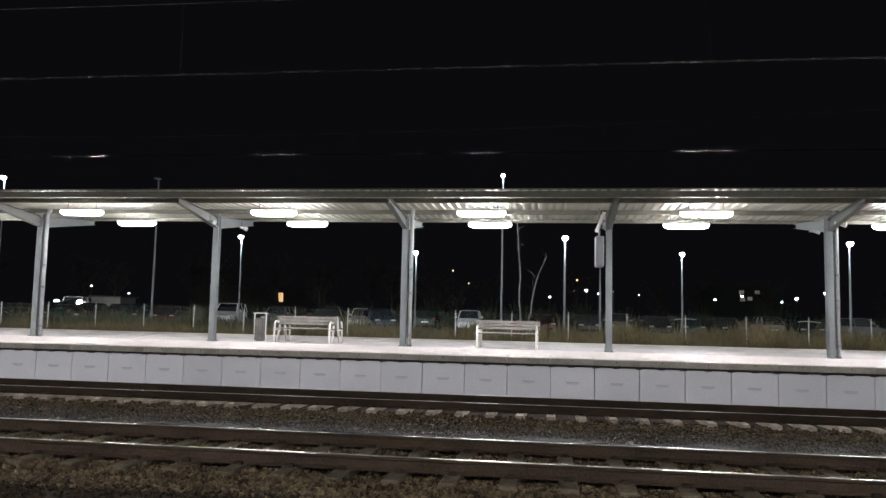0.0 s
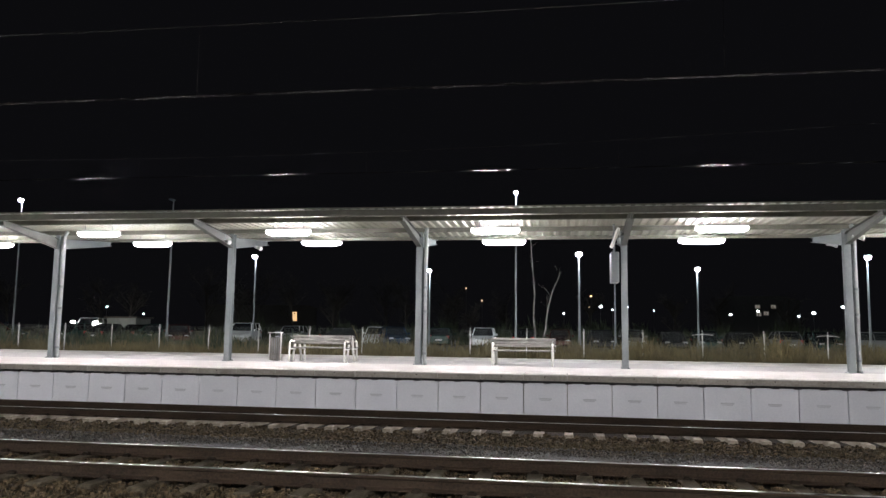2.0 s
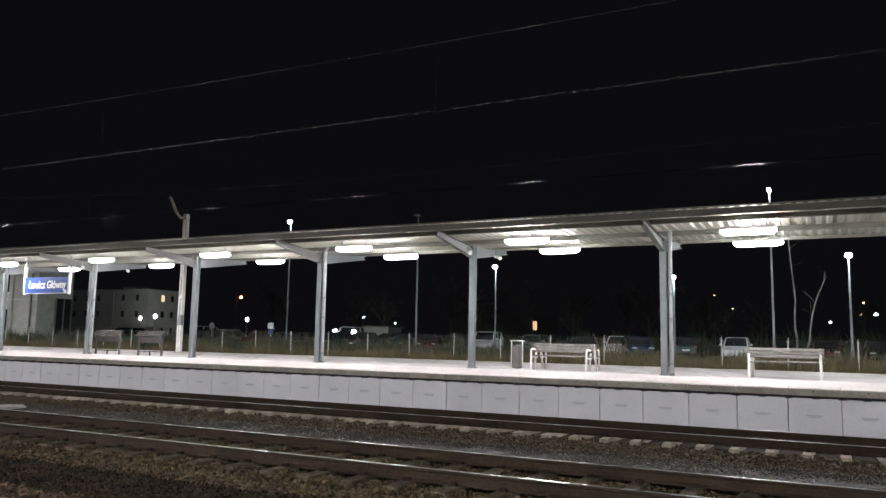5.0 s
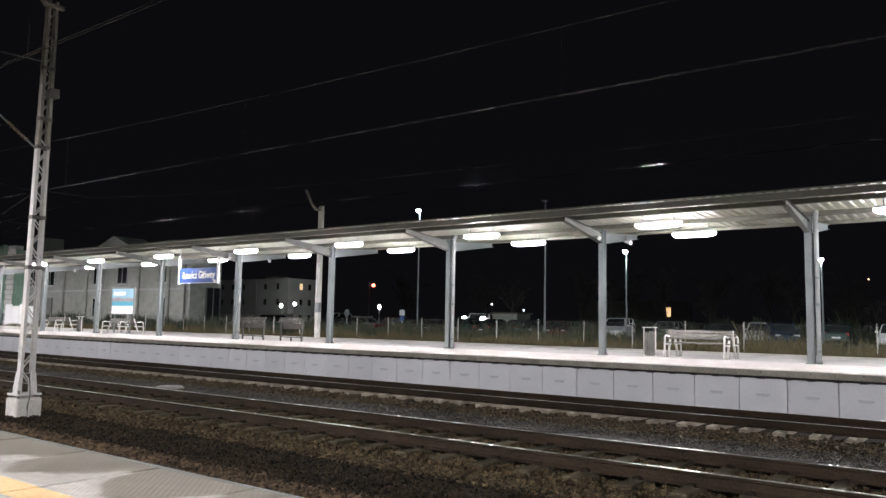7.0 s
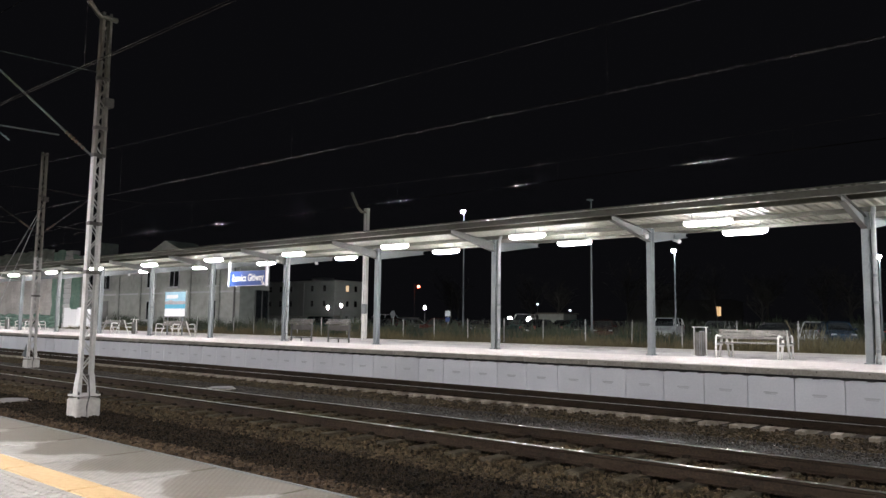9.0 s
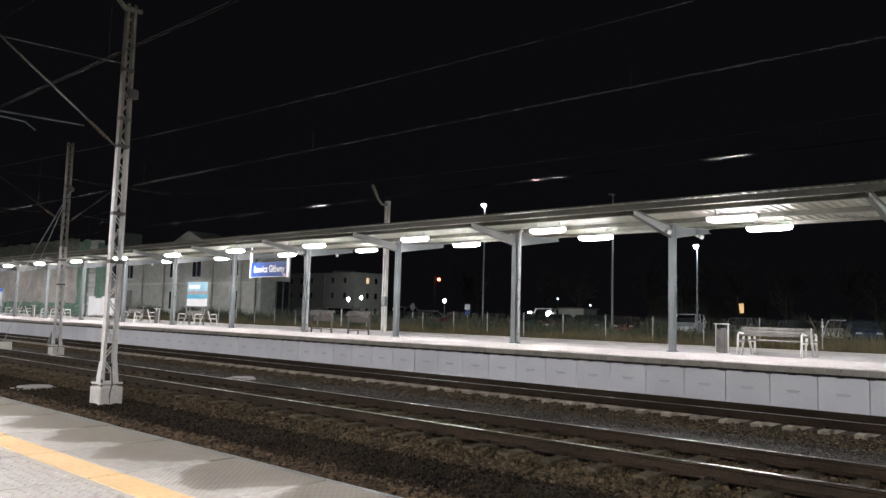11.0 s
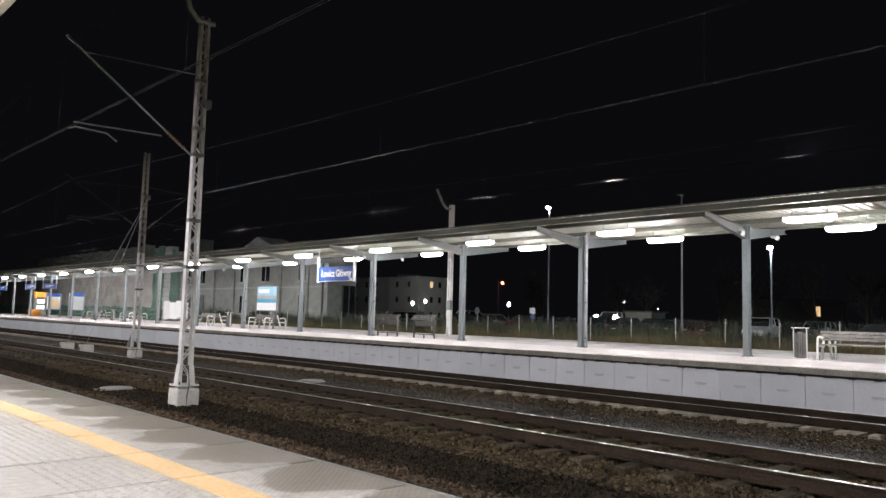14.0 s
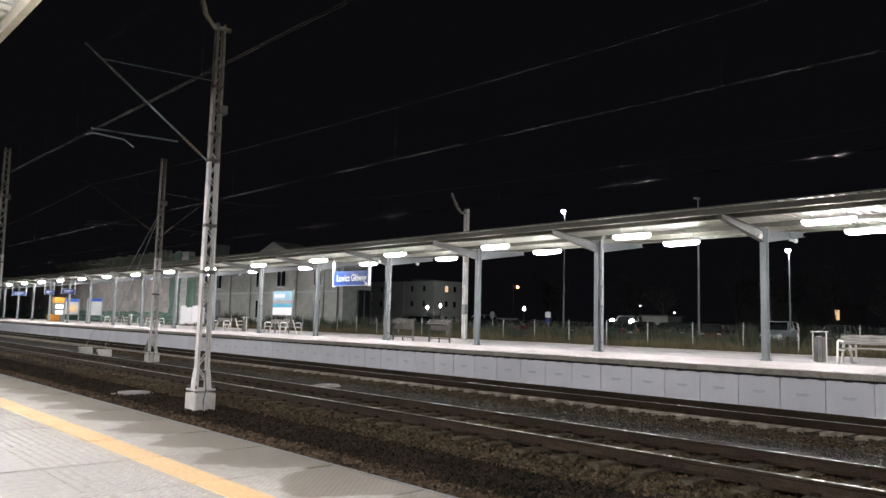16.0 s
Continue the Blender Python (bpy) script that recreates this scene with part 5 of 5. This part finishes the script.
def netting(name, x0, x1, z0, z1, y, mat, label, sag):
    """Hanging building net, folded and with a wavy top."""
    net = thing(name, label, "scaffold net", "scaffold nets")
    n, m = int((x1 - x0) / 0.25), 14
    bm = B()
    rows = []
    for i in range(n + 1):
        x = x0 + (x1 - x0) * i / n
        hi = z1 + sag * (abs(math.sin(x * 0.9)) - 0.6) + 0.25 * noise.noise((x * 0.7, 0, 2))
        rows.append([bm.verts.new((x, y - 0.18 * noise.noise((x * 1.2, j * 0.35, 5)) - 0.05 * math.sin(x * 5.0), z0 + (hi - z0) * j / m)) for j in range(m + 1)])
    for a, b in zip(rows, rows[1:]):
        for j in range(m):
            bm.faces.new((a[j], b[j], b[j + 1], a[j + 1]))
    part("sheet", bm, mat, net)
    for k in range(int((x1 - x0) / 2.5) + 1):
        part("standard", rod(B(), (x0 + 2.5 * k, y + 0.25, -0.1), (x0 + 2.5 * k, y + 0.25, z1 - 0.1), 0.03, n=6), M["zinc"], net)
    return net


wing = thing("netted_wing", "bulky building wing wrapped for renovation", "building")
part("wall", box(B(), -190, -74.4, 33.6, 40, -0.1, 7.0), M["plaster_grey"], wing)
part("chimney", soften(box(B(), -79.0, -76.5, 36, 38, 7.0, 8.6), 0.03), M["plaster"], wing)
netting("scaffold_net", -122, -80.0, 6.1, 7.9, 33.12, M["net_dull"], "dull grey-green scaffold net along the roof edge", 0.10)
netting("scaffold_net", -150, -80.0, 0.9, 6.5, 33.2, M["net_grey"], "dusty grey scaffold net over the building wing", 0.10)
netting("scaffold_net", -80.0, -77.0, 0.0, 7.6, 33.1, M["net_green"], "green scaffold net over the building corner", 0.2)
netting("scaffold_net", -75.1, -73.3, 0.0, 7.0, 32.85, M["net_green"], "green scaffold net beside the corner blocks", 0.2)
for k in range(16):
    part("quoin", soften(box(B(), -76.9 + 0.12 * (k % 2), -75.2 - 0.12 * (k % 2), 32.86, 33.6, 0.02 + 0.47 * k, 0.44 + 0.47 * k), 0.03), M["plaster_pale"], wing, "pale rusticated corner block")
netting("scaffold_net", -150, -77.5, 0.0, 1.25, 32.7, M["net_green"], "low green net along the site fence", 0.12)
for k in range(4):
    hb = thing("site_hoarding", "white hoarding panel by the building site", "hoarding", "site hoardings", at=(-70.1 + 1.3 * k, 30.4, 0))
    part("panel", soften(box(B(), -0.63, 0.63, -0.02, 0.02, 0.05, 1.85 - 0.15 * (k % 2)), 0.008), M["white"], hb)
    part("foot", box(B(), -0.3, 0.3, -0.3, 0.3, 0, 0.1), M["block"], hb)
blades("shrubs", 9000, -68, -46, 31.6, 32.7, -0.1, 0.5, 1.3, M["bush"], "dark shrubs before the station wall", "shrubs", None, 0.03)

# ---- houses and lights farther off ----
flats = thing("apartment_building", "grey flat-roofed apartment block with small dark windows", "building")
part("wall", box(B(), -160, -123.6, 110, 118.6, 0, 9.7), M["plaster_block"], flats)
part("roof", box(B(), -160.2, -123.4, 109.8, 118.8, 9.7, 9.95), M["plaster_grey"], flats, "flat roof with a low parapet")
part("stair_bay", box(B(), -135.4, -133.7, 109.9, 110.0, 0, 9.6), M["plaster_grey"], flats, "darker stairwell strip")
part("roof_hatch", box(B(), -133.5, -129.5, 112, 115, 9.95, 10.7), M["plaster_grey"], flats)
for x in (-157.0, -153.3, -149.6, -145.8, -142.0, -138.3, -130.9, -126.8):
    for z in (0.9, 4.25, 7.6):
        window(flats, x, 110.0, z, 0.8, 1.25, None, False)
for y in (113.7, 116.2):
    for z in (0.9, 4.25, 7.6):
        w = part("window", box(B(), -123.62, -123.55, y - 0.5, y + 0.5, z - 0.06, z + 1.31), M["plaster_grey"], flats)
        part("pane", box(B(), -123.55, -123.53, y - 0.4, y + 0.4, z, z + 1.25), M["warm_window" if (y, z) == (113.7, 7.6) else "glass"], w)
house = thing("dark_house", "dark low house with one lit window", "house")
part("wall", box(B(), -74.0, -50.0, 148, 148.4, 0, 5.6), M["dark_render"], house)
part("roof", prism(B(), [(-74.4, 5.6), (-49.6, 5.6), (-52.0, 6.3), (-72.0, 6.3)], 147.9, 148.5, "y"), M["dark_render"], house)
window(house, -54.6, 148.0, 3.1, 1.0, 1.8, "warm_window", False)
# stand-in box for the bright vehicle body beside the headlights, no known kiosk
kiosk = thing("lit_kiosk", "small pale box standing in for a bright vehicle body", "kiosk")
part("wall", box(B(), -39.6, -36.9, 60.6, 63.0, 0, 1.9), M["plaster"], kiosk)
part("roof", box(B(), -39.8, -36.7, 60.4, 63.2, 1.9, 2.03), M["roof"], kiosk)


def small_lamp(x, y, z, mat, r, label, globe=False):
    s = thing("street_lamp", label, "street lamp", "distant street lamps", at=(x, y, 0))
    part("pole", rod(B(), (0, 0, 0), (0, 0, z), 0.06, 0.04, n=6), M["dark_steel"], s)
    bm = B()
    r *= 1.0 if globe else 0.55
    bmesh.ops.create_icosphere(bm, subdivisions=2, radius=r, matrix=Matrix.Translation((0, 0, z)) @ Matrix.Diagonal((1, 1, 1.5 if globe else 0.75, 1)))
    part("globe" if globe else "head", bm, M[mat], s)
    part("cap", rod(B(), (0, 0, z + r * (1.4 if globe else 0.7)), (0, 0, z + r * (1.6 if globe else 0.9)), r * 0.7, n=8), M["dark_steel"], s)


for x, y, z in ((-114.2, 100, 3.75), (-110.4, 100, 4.1), (-88.7, 100, 3.6)):
    small_lamp(x, y, z, "globe_light", 0.21, "glowing globe street lamp before the houses", True)
for x, z, mt, r in ((-0.34, 5.1, "far_white", 0.42), (6.7, 6.5, "far_white", 0.62), (8.95, 5.9, "far_white", 0.3), (4.9, 8.5, "far_warm", 0.38), (4.5, 6.4, "far_warm", 0.3), (16.7, 5.8, "far_white", 0.26), (30.8, 5.15, "far_white", 0.45), (35.7, 5.85, "far_white", 0.45),
                    (42.9, 4.95, "far_white", 0.4), (45.5, 5.6, "far_white", 0.6), (50.6, 6.7, "far_white", 0.5), (-19.6, 10.0, "far_warm", 0.26), (-16.4, 7.5, "far_warm", 0.24), (-97.7, 5.7, "far_white", 0.5), (-89.0, 4.25, "far_white", 0.36), (-68.3, 3.95, "far_white", 0.6), (11.9, 6.4, "far_white", 0.18)):
    small_lamp(x, 150, z, mt, r, "distant warm street lamp in the dark" if mt == "far_warm" else "distant white street lamp in the dark")
block = thing("distant_house", "dark distant house with a few dim lit windows", "house")
part("wall", box(B(), 30.0, 46.0, 160, 160.4, 0, 8.2), M["dark_render"], block)
part("roof", prism(B(), [(29.6, 8.2), (46.4, 8.2), (43.0, 9.2), (33.0, 9.2)], 159.9, 160.5, "y"), M["dark_render"], block)
for x, z in ((38.0, 6.7), (41.0, 6.7), (38.2, 5.2), (39.6, 5.4)):
    window(block, x, 160.0, z, 0.9, 0.7, "dim_window", False)
sig = thing("traffic_signal", "red signal lamp on a slim pole", "signal", at=(-81.2, 90, 0))
part("pole", rod(B(), (-0.9, 0, 0), (-0.9, 0, 7.2), 0.07, n=8), M["dark_steel"], sig)
part("arm", bar(B(), (-0.9, 0, 6.9), (0.1, 0, 6.9), 0.06, 0.06), M["dark_steel"], sig)
part("lens", rod(B(), (0, -0.15, 6.75), (0, 0, 6.75), 0.2, n=16), M["red_light"], sig, "glowing red lens")


def road_sign(x, y, z, round_face):
    s = thing("road_sign", "small road sign on a thin post behind the fence", "road sign", "road signs", at=(x, y, -0.1))
    part("post", rod(B(), (0, 0, 0), (0, 0, z + 0.3), 0.03, n=6), M["zinc"], s)
    if round_face:
        part("face", rod(B(), (0, -0.05, z), (0, -0.035, z), 0.27, n=20), M["zinc"], s)
    else:
        part("face", soften(box(B(), -0.26, 0.26, -0.05, -0.035, z - 0.2, z + 0.22), 0.004), M["white"], s)
        part("lower_face", soften(box(B(), -0.22, 0.22, -0.05, -0.035, z - 0.62, z - 0.28), 0.004), M["blue"], s)


road_sign(-43.6, 45.0, 1.7, True)
road_sign(-37.75, 45.0, 1.75, False)


def low_wall(x0, x1, y, h):
    w = thing("boundary_wall", "low pale rendered wall beyond the car park", "wall", "boundary walls", at=((x0 + x1) / 2, y, -0.1))
    r = (x1 - x0) / 2
    part("wall_body", soften(box(B(), -r, r, -0.12, 0.12, 0, h), 0.02), M["plaster_pale"], w)
    part("coping", soften(box(B(), -r - 0.05, r + 0.05, -0.17, 0.17, h, h + 0.08), 0.015), M["block"], w)


low_wall(-82.3, -75.2, 68.0, 1.75)
low_wall(-96.4, -83.2, 68.0, 1.7)
low_wall(-64.6, -61.6, 68.0, 1.61)
